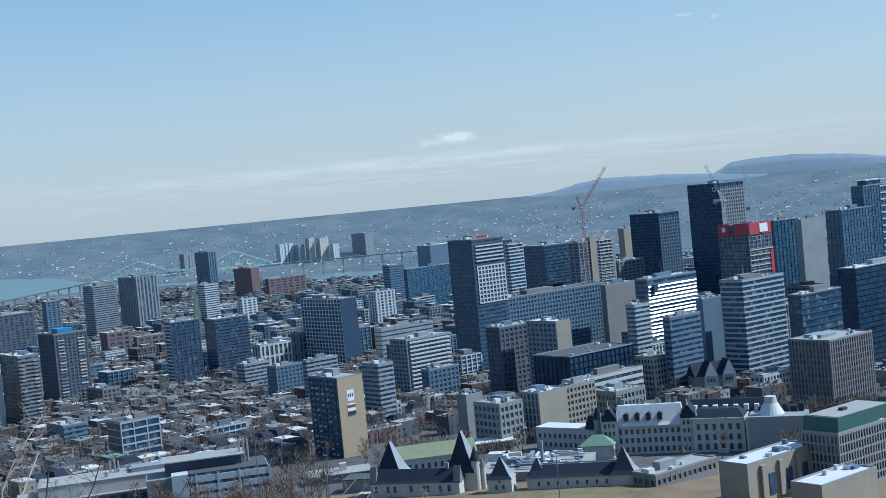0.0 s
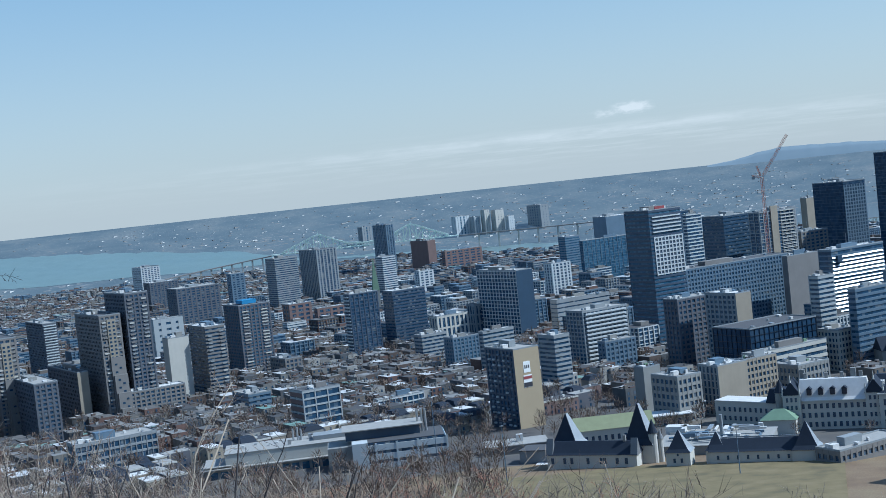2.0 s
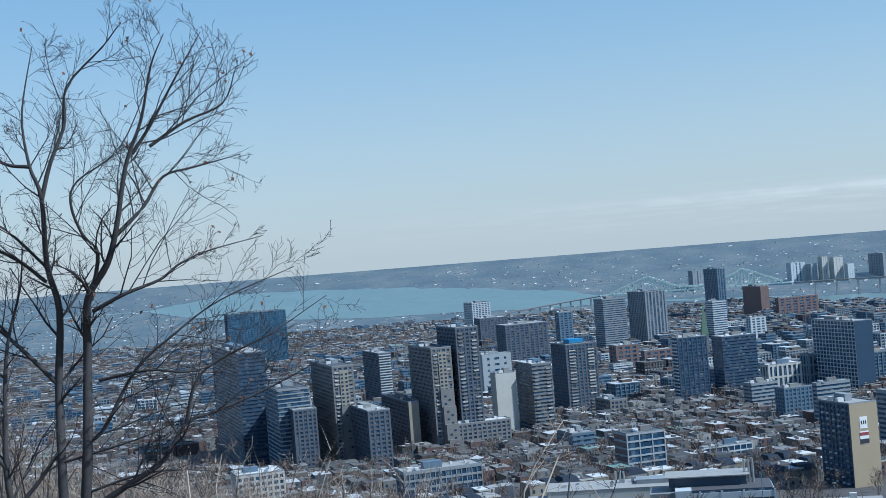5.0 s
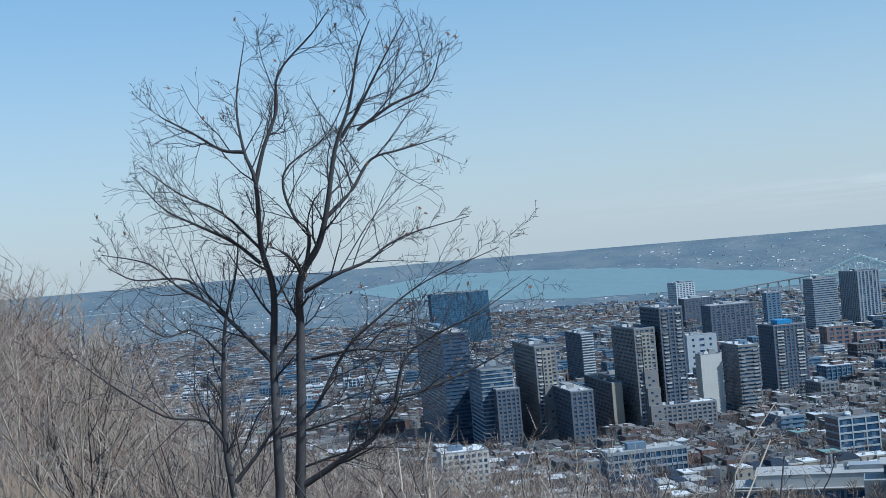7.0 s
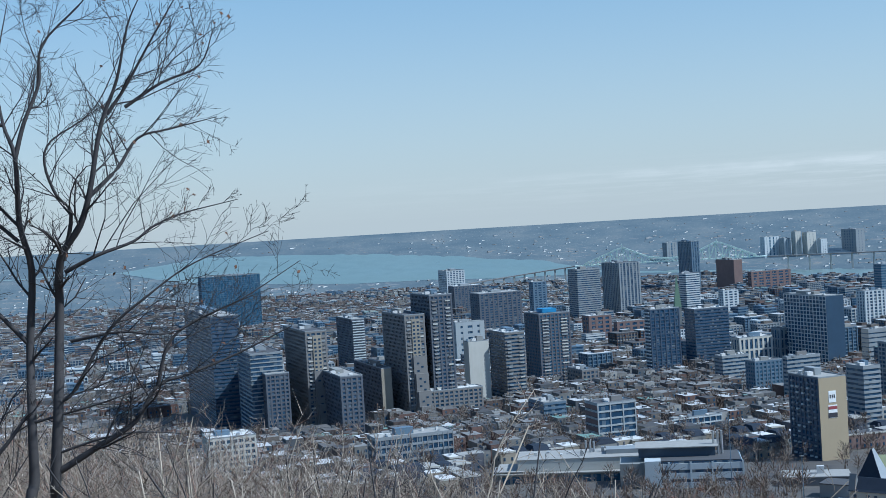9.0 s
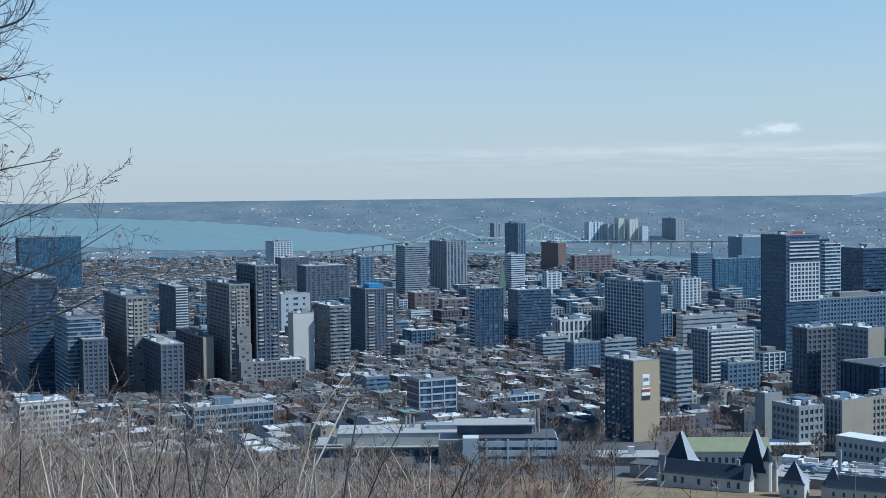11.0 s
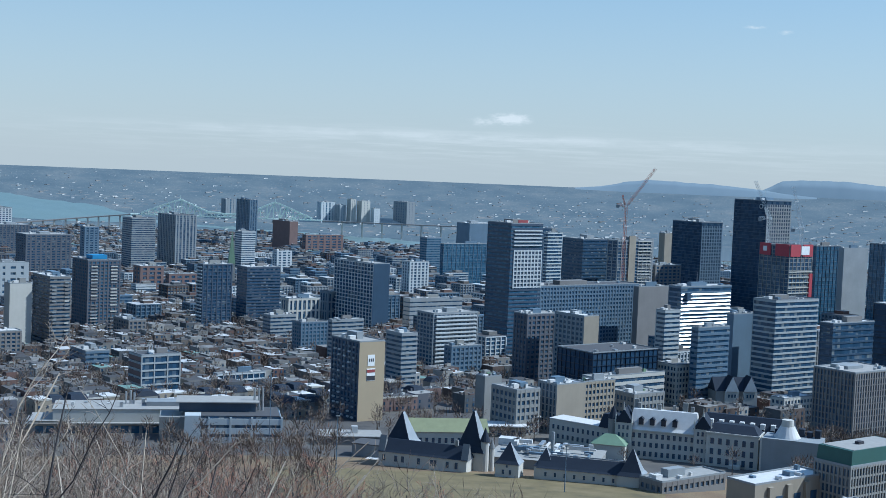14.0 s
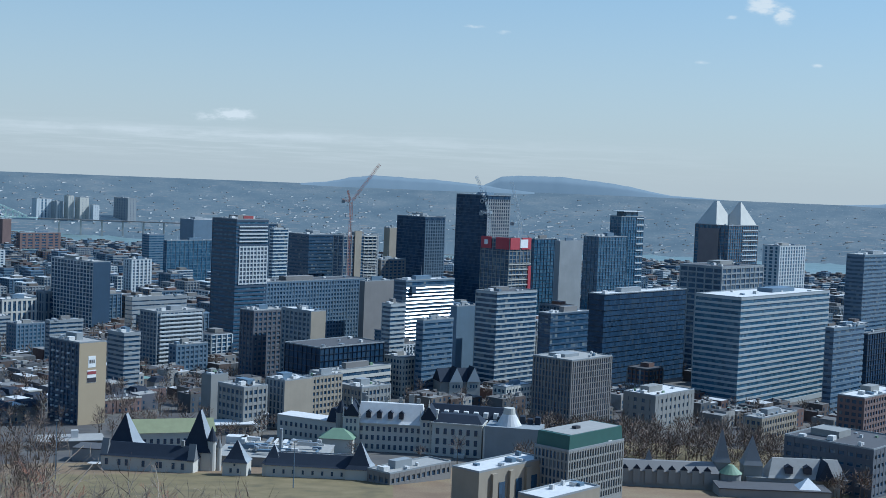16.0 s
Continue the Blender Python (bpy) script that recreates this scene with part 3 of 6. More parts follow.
building("office_block", "long red brick works by the river", "office block", -343.5, 2809.0, 23.0, 92.1, 13.6, 52.5, yaw=39, wall='red', style='grid', fh=5, bay=10)
building("office_block", "white and steel block in the old town", "office block", -411.7, 2280.1, 33.0, 26.3, 24.2, 70.2, yaw=39, wall='white', style='bands', fh=3.6, bay=5)
building("office_block", "white gridded block in the old town", "office block", -303.0, 1989.2, 39.7, 25.3, 13.4, 51.6, yaw=39, wall='white', style='grid', fh=3.6, bay=5)
building("school", "low red brick school building", "school", -419.9, 1663.7, 46.7, 31.1, 20.6, 40.2, yaw=39, wall='red', style='grid', fh=5, bay=6, roof='snow')
building("school", "low red brick hall with white roof", "school", -368.5, 1621.2, 47.8, 38.0, 9.5, 34.4, yaw=39, wall='red', style='grid', fh=5, bay=6, roof='snow')
building("office_block", "long dark brick block in the old town", "office block", -640.2, 1927.0, 39.7, 67.1, 40.3, 65.4, yaw=39, wall='darkbrown', style='grid', fh=3.6, bay=5, glass='glass')
building("apartment_block", "dark block east of the brown tower", "apartment block", -883.4, 2472.9, 27.0, 56.9, 35.2, 60.8, yaw=39, wall='darkbrown', style='grid', fh=3.6, bay=5)
building("office_tower", "narrow dark tower behind the grid tower", "tower", 59.5, 1513.5, 52.5, 26.9, 15.4, 107.7, yaw=39, wall='navy', style='bands', fh=3.4, bay=4)
core_tower = building("office_tower", "tower with pale concrete core and open floors", "tower", 141.1, 1344.4, 58.5, 47.0, 14.3, 99.5, yaw=39, wall='concrete', style='grid', fh=3.2, bay=4, sp=.2, pf=.15)
building("office_block", "sand-coloured slab behind the crane", "office block", 209.9, 1594.7, 49.0, 14.7, 9.3, 107.8, yaw=39, wall='sand', style='blank')
# dark panel on the window side puts that side's shade into its colour
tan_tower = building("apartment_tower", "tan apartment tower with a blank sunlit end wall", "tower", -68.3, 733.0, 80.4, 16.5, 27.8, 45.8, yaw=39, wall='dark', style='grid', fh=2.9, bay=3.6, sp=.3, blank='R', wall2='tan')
brown_tower = building("apartment_tower", "brown brick apartment tower with stacked balconies", "tower", -342.2, 1172.9, 63.0, 30.0, 34.7, 67.0, yaw=39, wall='brown', style='grid', fh=2.9, bay=4, glass='blueglass', pent=0)
building("office_tower", "slim blue glass tower with pale end wall", "tower", -250.3, 1236.8, 61.2, 30.3, 11.1, 63.9, yaw=39, wall='dark', style='grid', fh=3.2, bay=3.2, sp=.3, pf=.22, balcony='L', wall2='white')
building("apartment_tower", "dark tower with white balcony bands", "tower", -220.0, 1299.2, 59.5, 36.8, 19.9, 60.3, yaw=39, wall='dark', style='bands', fh=3, bay=4)
building("office_tower", "grey ribbed slab tower in the distance", "tower", -561.0, 2153.1, 35.0, 41.0, 36.2, 89.3, yaw=39, wall='concrete', style='bands', fh=3.4, bay=4)
building("office_tower", "grey concrete tower with vertical ribs", "tower", -516.8, 2229.3, 34.0, 38.1, 67.0, 95.0, yaw=39, wall='concrete', style='ribs', fh=3.4, bay=4)
building("office_tower", "small blue-grey office tower far off", "tower", -545.1, 1831.7, 42.0, 20.6, 15.5, 81.2, yaw=39, wall='steel', style='grid', fh=3.2, bay=4)
building("office_tower", "tall dark brown tower with sunlit edge", "tower", -572.4, 3182.6, 15.0, 20.8, 65.4, 117.1, yaw=39, wall='steel', style='ribs', fh=3.6, bay=5)
building("hotel", "dark slab hotel with white framed windows", "hotel", -118.5, 1277.6, 61.2, 18.4, 67.5, 69.5, yaw=39, wall='snow', style='grid', fh=3.4, bay=3.4, sp=0.2, pf=0.14, blank='R', wall2='navy')
building("apartment_tower", "white and dark striped apartment tower", "tower", -87.5, 1663.0, 47.8, 29.2, 16.6, 58.5, yaw=39, wall='white', style='grid', fh=3.6, bay=4, sp=.3, pf=.4)
building("apartment_block", "concrete apartment block with white balconies", "apartment block", -26.5, 977.8, 70.9, 40.7, 19.7, 46.7, yaw=39, wall='concrete', style='grid', fh=2.9, bay=3.6, balcony='R', pf=0.22, sp=0.3)
building("office_block", "grey block with dark glass front", "office block", -13.8, 947.6, 71.6, 27.3, 8.4, 25.9, yaw=39, wall='steel', style='grid', fh=3.2, bay=4)
building("apartment_block", "apartment block with long balcony bands", "apartment block", -52.1, 859.1, 74.4, 12.4, 17.4, 41.1, yaw=39, wall='concrete', style='bands', fh=2.9, bay=4)
grid_tower = building("office_tower", "dark tower with a white window grid on its upper part", "tower", 21.9, 1081.7, 67.5, 33.0, 29.6, 112.9, yaw=39, wall='dark', style='bands', fh=3.2, bay=3.4, glass='blueglass')
building("office_block", "long blue glass block with pale mullions", "office block", 79.1, 1123.8, 66.9, 114.2, 22.3, 63.4, yaw=39, wall='steel', style='grid', fh=3.3, bay=3.4)
building("office_block", "brown brick office block with windows", "office block", 35.7, 919.0, 72.6, 28.7, 14.1, 52.9, yaw=39, wall='brown', style='grid', fh=3.2, bay=4)
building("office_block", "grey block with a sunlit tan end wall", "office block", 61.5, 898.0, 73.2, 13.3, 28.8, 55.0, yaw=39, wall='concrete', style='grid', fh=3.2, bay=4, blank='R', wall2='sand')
building("convention_hall", "low hall of black glass", "hall", 79.6, 857.9, 76.5, 56.9, 32.6, 35.0, yaw=39, wall='black', style='glass', fh=4, bay=4, glass='blackglass', roof='tar', pent=0, pf=.03)
building("apartment_tower", "balcony tower behind the dark tower", "tower", 63.2, 1307.0, 59.5, 19.0, 6.0, 104.8, yaw=39, wall='white', style='bands', fh=3.2, sp=.35, bay=4)
building("office_tower", "dark blue glass slab tower", "tower", 100.8, 1370.7, 57.8, 39.2, 30.2, 99.2, yaw=39, wall='navy', style='bands', fh=3.4, bay=4)
building("office_tower", "grey tower with pier grid", "tower", 149.3, 1393.5, 56.7, 49.3, 11.5, 100.5, yaw=39, wall='concrete', style='grid', fh=3.2, bay=4)
gleam_tower = building("office_tower", "office tower with gleaming metal bands", "tower", 157.2, 991.7, 70.2, 54.0, 12.2, 73.1, yaw=39, wall='steel', style='bands', fh=3.4, bay=4, sp=.3)
building("office_tower", "white office tower with dark window bands", "tower", 199.9, 901.1, 72.8, 43.9, 18.9, 71.3, yaw=39, wall='offwhite', style='bands', fh=3.4, bay=4, sp=0.36)
building("office_block", "dark office block with steel bands", "office block", 144.3, 861.0, 74.0, 29.6, 6.0, 53.5, yaw=39, wall='steel', style='bands', fh=3.3, bay=4)
building("office_block", "plain blue-grey windowless office block", "office block", 174.2, 923.3, 71.8, 20.0, 6.0, 58.9, yaw=39, wall='steel', style='blank', fh=3.3, bay=4)
ring_tower = building("office_tower", "black tower with lighter gridded side", "tower", 232.5, 1509.3, 52.5, 34.3, 43.0, 122.1, yaw=39, wall='navy', style='bands', fh=3.6, bay=4, sp=.14, glass='blackglass')
tall_tower = building("office_tower", "tallest dark glass tower with gridded side", "tower", 285.4, 1420.5, 55.3, 39.2, 43.1, 147.0, yaw=39, wall='navy', style='bands', fh=3.6, bay=4, sp=.14, glass='blackglass')
site_tower = building("construction_tower", "tower under construction with red screens", "tower", 262.3, 1194.1, 63.0, 31.3, 33.1, 103.7, yaw=39, wall='grey', style='grid', fh=3.4, bay=5, sp=.15, pf=.12, pent=0)
building("office_tower", "dark navy glass office tower", "tower", 330.6, 1326.9, 57.8, 39.4, 6.0, 103.6, yaw=39, wall='navy', style='glass', fh=3.6, bay=4, glass='blueglass')
building("office_tower", "blank concrete core tower", "tower", 341.8, 1271.5, 59.5, 36.8, 6.0, 103.2, yaw=39, wall='concrete', style='blank', fh=3.6, bay=4)
building("office_block", "dark mid-rise office block with bands", "office block", 222.0, 830.1, 74.7, 40.8, 9.7, 62.8, yaw=39, wall='navy', style='bands', fh=3.6, bay=4, sp=0.3)
building("office_tower", "broad black glass office tower", "tower", 311.5, 954.3, 71.0, 110.1, 14.5, 70.8, yaw=39, wall='black', style='bands', fh=3.6, bay=6, sp=0.05, glass='blackglass')
building("office_tower", "grey tower with close vertical ribs", "tower", 202.4, 733.2, 79.5, 38.9, 26.7, 42.8, yaw=39, wall='taupe', style='ribs', fh=3.3, bay=2.2, pent=0.6)
copper_block = building("office_block", "grey stone block with a dark green attic", "office block", 142.3, 499.8, 95.9, 36.8, 16.0, 23.9, yaw=39, wall='grey', pent=0, roof='gravel', style='ribs', fh=3.4, bay=1.7, sp=.22, pf=.36)
building("office_tower", "broad white office tower with window bands", "tower", 378.0, 880.0, 73.0, 128.6, 34.2, 76.4, yaw=39, wall='offwhite', style='bands', fh=3.6, bay=3, sp=.4, glass='blueglass')
building("office_tower", "dark office tower with a ledged crown", "tower", 409.3, 1041.5, 66.9, 68.2, 38.3, 90.9, yaw=39, wall='concrete', style='grid', fh=4.2, bay=8, sp=.3, pf=.14)
twin_tower = building("office_tower", "glass tower with twin pitched tops", "tower", 565.4, 1431.4, 52.5, 65.8, 42.1, 126.9, yaw=39, wall='rose', style='glass', fh=3.6, bay=3.5, glass='blueglass', pent=0)
building("office_tower", "white and blue chequered glass tower", "tower", 579.6, 1306.9, 56.0, 57.1, 18.8, 108.0, yaw=39, wall='white', style='grid', fh=3.6, bay=4, sp=.3, pf=.4, glass='blueglass')
building("office_tower", "grey office tower with window bands", "tower", 597.4, 1146.8, 61.2, 86.7, 16.8, 104.6, yaw=39, wall='steel', style='bands', fh=3.6, bay=4)
building("office_tower", "curved glass condominium tower", "tower", 363.4, 1221.1, 61.2, 46.6, 17.1, 109.2, yaw=39, wall='steel', style='glass', fh=3.2, bay=3, glass='blueglass')
cap_tower = building("office_tower", "tall glass condominium tower", "tower", 410.8, 1307.7, 57.8, 40.8, 13.4, 129.9, yaw=39, wall='steel', style='glass', fh=3.2, bay=3, glass='blueglass')
step_tower_a = building("apartment_tower", "stepped concrete tower with tan balcony strip", "tower", -449.4, 899.6, 70.5, 15.7, 73.6, 74.4, yaw=39, wall='taupe', style='grid', fh=2.8, bay=3.6)
step_tower_b = building("apartment_tower", "stepped concrete tower with tan balcony strip", "tower", -390.3, 948.7, 69.7, 15.7, 59.7, 80.5, yaw=39, wall='taupe', style='grid', fh=2.8, bay=3.6)
dark_tower = building("apartment_tower", "dark narrow brick apartment tower", "tower", -369.6, 956.2, 69.5, 17.7, 47.2, 94.0, yaw=39, wall='darkbrown', style='grid', fh=2.8, bay=3.6)
building("apartment_tower", "pale tower with windowless walls", "tower", -350.3, 998.9, 67.9, 16.9, 12.1, 54.8, yaw=39, wall='pale', style='blank', fh=2.8, bay=3.6)
slim_tower = building("apartment_tower", "grey apartment tower with balcony rows", "tower", -330.8, 1017.1, 67.9, 16.5, 35.5, 60.2, yaw=39, wall='taupe', style='bands', fh=2.8, bay=3.6)
building("apartment_tower", "dark tower with long balcony bands", "tower", -552.5, 940.5, 68.8, 21.1, 140.0, 87.9, yaw=39, wall='dark', style='bands', fh=2.8, bay=3.6, balcony='')
building("apartment_block", "grey apartment block with pale balcony bands", "apartment block", -466.2, 858.9, 71.1, 23.1, 51.3, 62.1, yaw=39, wall='concrete', style='bands', fh=2.9, bay=3.6, sp=0.28)
building("apartment_block", "dark brick apartment block by the towers", "apartment block", -472.4, 874.1, 71.5, 16.6, 105.9, 47.8, yaw=39, wall='darkbrown', style='grid', fh=2.8, bay=3.6)
building("hall", "long blue glass hall far off", "hall", -1297.9, 2288.1, 27.0, 112.1, 44.5, 107.9, yaw=39, wall='steel', style='glass', fh=4, bay=4, glass='blueglass')
building("office_tower", "white gridded slab far off", "tower", -943.4, 2563.7, 25.0, 38.3, 54.1, 89.7, yaw=39, wall='white', style='grid', fh=3.5, bay=4)
band_block = building("office_block", "white banded block with dark glass", "office block", -195.1, 793.8, 75.9, 25.2, 17.9, 28.6, yaw=39, wall='offwhite', style='grid', fh=3.8, bay=9, pf=.08, sp=0.24, glass='glass')
building("office_block", "low pale block with glass front", "office block", -293.5, 713.7, 78.4, 46.4, 17.3, 20.1, yaw=39, wall='concrete', style='grid', fh=4, bay=3, pf=.14, sp=.3)


building("apartment_block", "pale gridded block half hidden by the woods", "apartment block", -369.0, 640.0, 82.0, 26.0, 20.0, 28.0, yaw=39, wall='pale', style='grid', fh=3.0, bay=3.2, sp=.4, pf=.3)
building("laboratory", "low brown wing with a white gravel roof", "laboratory", 117.9, 436.4, 102.2, 30.0, 12.0, 14.0, yaw=39, wall='sand', style='blank', roof='snow', pent=0)


# ---- details of single towers ----
def face_r(root, name, u, z, w, h, mat, label="", proud=0.12, parent=None):
    """A panel on the open right face: u metres from its middle, z up."""
    W, D, H = DIM[root.name]
    return box(name, root, u, -D / 2 - 0.17, z, w, proud * 2, h, mat, label)


def face_l(root, name, u, z, w, h, mat, label="", proud=0.12):
    W, D, H = DIM[root.name]
    return box(name, root, -W / 2 - 0.17, u, z, proud * 2, w, h, mat, label)


W, D, H = DIM[tan_tower.name]
sign = face_r(tan_tower, "sign", -0.5, H - 13.0, 4.4, 6.0, "banner", "white sign board with dark marks")
for i in range(3):
    box("bar", sign, -1.2 + i * 1.2, -0.15, 2.2, 0.7, 0.1, 1.8, "ink")
banner = face_r(tan_tower, "banner", -0.5, H - 21.0, 5.4, 6.6, "banner", "red, white and black advertising banner")
box("stripe", banner, 0, -0.15, 4.4, 5.3, 0.1, 1.6, "redprint")
brng = random.Random(8)
for i in range(14):
    for u in (-9.5, -4.5, 0.5, 5.5, 10.0):
        if brng.random() < 0.75:
            face_l(tan_tower, "balcony", u + brng.uniform(-0.4, 0.4), 4 + i * 2.95, 1.9, 0.9, brng.choice(("white", "concrete", "steel")), "", 0.5)
box("stripe", banner, 0, -0.15, 0.2, 5.3, 0.1, 2.4, "ink")

W, D, H = DIM[grid_tower.name]
for i in range(5):
    face_r(grid_tower, "balcony", 1.0, H - 6.0 - i * 2.9, W - 4, 1.0, "white", "white balcony front", 0.5)
for i in range(10):
    face_r(grid_tower, "white_band", 1.5, H - 22.0 - i * 3.2, W - 4, 1.0, "white", "white window grid band", 0.2)
for i in range(9):
    face_r(grid_tower, "white_post", -W / 2 + 3.8 + i * (W - 4.6) / 8, H - 51.0, 1.0, 30.2, "white", "", 0.24)
box("sign", grid_tower, -3, -D / 2 + 2, H + 0.6, 10, 0.6, 2.2, "redprint", "dark red rooftop sign")

W, D, H = DIM[tall_tower.name]
for i in range(11):
    face_r(tall_tower, "rib", -W / 2 + 1.2 + i * (W - 2.4) / 10, 10, 1.4, H - 14, "concrete", "pale rib")
for i in range(34):
    face_r(tall_tower, "band", 0, 14 + i * 3.8, W - 0.5, 1.3, "concrete", "", 0.09)
ring = bmesh.new()
for k in range(20):
    a0, a1 = 2 * math.pi * k / 20, 2 * math.pi * (k + 1) / 20
    q = [ring.verts.new((0, r * math.cos(a), r * math.sin(a))) for r, a in ((2.6, a0), (2.6, a1), (1.6, a1), (1.6, a0))]
    ring.faces.new(q)
bmesh.ops.solidify(ring, geom=ring.faces[:], thickness=0.3)
rm = bpy.data.meshes.new("ring_sign")
ring.to_mesh(rm)
rm.materials.append(M["banner"])
put("ring_sign", rm, tall_tower, -W / 2 - 0.5, -D / 2 + 7, H - 6, 0, "white ring sign")

W, D, H = DIM[ring_tower.name]
for i in range(9):
    face_r(ring_tower, "rib", -W / 2 + 1.2 + i * (W - 2.4) / 8, 10, 1.3, H - 14, "steel")
for i in range(28):
    face_r(ring_tower, "band", 0, 12 + i * 3.8, W - 0.5, 1.2, "steel", "", 0.09)

W, D, H = DIM[site_tower.name]
for u, ww in ((-W * 0.27, W * 0.42), (W * 0.27, W * 0.42)):
    face_r(site_tower, "safety_screen", u, H - 9.0, ww, 10.5, "redscreen", "red safety screen", 0.5)
for u, ww in ((-D * 0.26, D * 0.44), (D * 0.3, D * 0.36)):
    face_l(site_tower, "safety_screen", u, H - 9.0, ww, 10.5, "redscreen", "red safety screen", 0.5)
face_r(site_tower, "sign", 4.5, H - 7.5, 11, 7.5, "banner", "white sign panel", 0.7)
face_l(site_tower, "sign", D * 0.3, H - 5.5, 4, 4.2, "banner", "pale mark on red screen", 0.7)
face_r(site_tower, "safety_screen", W * 0.44, H - 46, 4.0, 22, "redscreen", "red hoist screen", 0.8)
for i in range(16):
    face_r(site_tower, "floor_edge", 0, 12 + i * 4.6, W + 0.6, 0.8, "pale", "bare concrete floor edge", 0.5)

# sloping polished sills that throw the sun back towards the hill
W, D, H = DIM[gleam_tower.name]
for i in range(int((H - 6) / 2.7)):
    put("sill", box_mesh("sill", W * 0.97, 0.2, 1.9, "mirror"), gleam_tower, 0, -D / 2 - 0.3, 5 + i * 2.7, 0, "gleaming metal sill", -34)
face_r(gleam_tower, "sign", -W / 2 + 7, H - 9, 4.5, 5, "navy", "dark blue mark", 1.6)

W, D, H = DIM[twin_tower.name]
put("roof_peak", hip_mesh("roof_peak", W * 0.62, D * 0.6, 26, 5.0, 3.0, "pale"), twin_tower, -W * 0.18, D * 0.18, H + 0.2, 0, "steep pale peak with a cut-off top")
put("roof_peak", hip_mesh("roof_peak", W * 0.56, D * 0.58, 26, 1.0, 2.0, "pale"), twin_tower, W * 0.2, -D * 0.18, H + 0.2, 0, "steep sunlit peak")
face_l(twin_tower, "stone_panel", D * 0.08, 20, D * 0.6, H - 24, "rose", "rose granite wall panel", 0.5)
for k in range(8):
    face_r(twin_tower, "bay_band", W * 0.22, H - 6 - k * 5.5, W * 0.5, 1.2, "white", "white bay band", 0.5)

for st, side in ((step_tower_a, 1), (step_tower_b, 1)):
    W, D, H = DIM[st.name]
    for i, (hh, out) in enumerate(((0.62, 1.6), (0.46, 3.2), (0.3, 4.8), (0.16, 6.6))):
        blk = box("stepped_bay", st, W * 0.12 + i * 0.8, -D / 2 - out / 2, 0, W * 0.62, out, H * hh, "taupe", "tan stepped bay")
        for k in range(int(H * hh / 2.8) - 1):
            box("window", blk, (-1) ** k * W * 0.1, -out / 2 - 0.05, 2 + k * 2.8, 1.8, 0.16, 1.3, "glass")
    face_r(st, "balcony_strip", 0.5, H * 0.6, W * 0.4, H * 0.36, "sand", "tan balcony strip", 0.5)
    for k in range(int(H * 0.36 / 2.8)):
        face_r(st, "window", 0.5 - W * 0.1, H * 0.61 + k * 2.8, 1.6, 1.4, "glass", "", 0.62)
        face_r(st, "window", 0.5 + W * 0.1, H * 0.61 + k * 2.8, 1.6, 1.4, "glass", "", 0.62)

W, D, H = DIM[core_tower.name]
face_r(core_tower, "lift_core", -W * 0.08, 0, 9.0, H + 5, "sand", "bare concrete lift core", 0.7)
for k in range(int(H / 3.4)):
    face_r(core_tower, "floor_edge", W * 0.3, 6 + k * 3.3, W * 0.4, 0.6, "pale", "bare concrete floor edge", 0.6)

# stacked balconies of the brick towers
for st in (dark_tower, step_tower_a, step_tower_b, brown_tower, slim_tower):
    W, D, H = DIM[st.name]
    for k in range(int((H - 6) / 2.8)):
        for u in (-0.3, 0.3):
            if brng.random() < 0.8:
                face_r(st, "balcony", u * W, 5 + k * 2.8, W * 0.2, 1.0, brng.choice(("concrete", "pale", "taupe")), "", 0.45)
        if brng.random() < 0.6:
            face_l(st, "balcony", D * 0.38, 5 + k * 2.8, 3.0, 1.0, "taupe", "", 0.45)

W, D, H = DIM[cap_tower.name]
box("crown_drum", cap_tower, 0, 0, H + 0.3, W * 0.55, D * 0.8, 4.5, "blueglass", "recessed glazed drum")
box("crown_plate", cap_tower, 0, 0, H + 4.9, W * 0.85, D * 1.1, 0.8, "white", "flat white roof plate")
for k in range(int(H / 6.4)):
    face_r(cap_tower, "balcony", W * 0.32, 6 + k * 6.4, W * 0.3, 1.2, "white", "", 0.5)

W, D, H = DIM[copper_block.name]
put("copper_roof", hip_mesh("copper_roof", W * 0.96, D * 0.96, 5.5, W * 0.93, D * 0.92, "attic"), copper_block, 0, 0, H + 0.3, 0, "green copper attic wall")
box("roof_deck", copper_block, 0, 0, H + 5.82, W * 0.85, D * 0.85, 0.12, "gravel", "pale gravel roof")
box("roof_hatch", copper_block, -3, 0, H + 5.95, 3, 2, 1.0, "ink")

W, D, H = DIM[lab_block.name]
for i, u in enumerate((-0.3, -0.05, 0.2, 0.42)):
    face_r(lab_block, "fin", u * W, 3, 2.6, H - 4.2, "sand", "tan brick fin", 1.0)
for u in (-0.17, 0.08, 0.31):
    face_r(lab_block, "window", u * W, 4, 3.4, H - 9, "glass", "", 0.1)

W, D, H = DIM[band_block.name]
for k in range(6):
    box("brick_wall", band_block, -W / 2 - 0.1, 0, 3 + k * 4.4, 0.4, D - 0.6, 2.6, "red", "brown brick side wall")
for u in (-3, -1, 1, 3):
    box("vent_pipe", band_block, u, 2, H, 0.7, 0.7, 4.2, "metal")


W, D, H = DIM[brown_tower.name]
box("roof_screen", brown_tower, 0, 0, H + 0.3, W * 0.45, D * 0.4, 3.4, "blue", "bright blue roof tarpaulin")


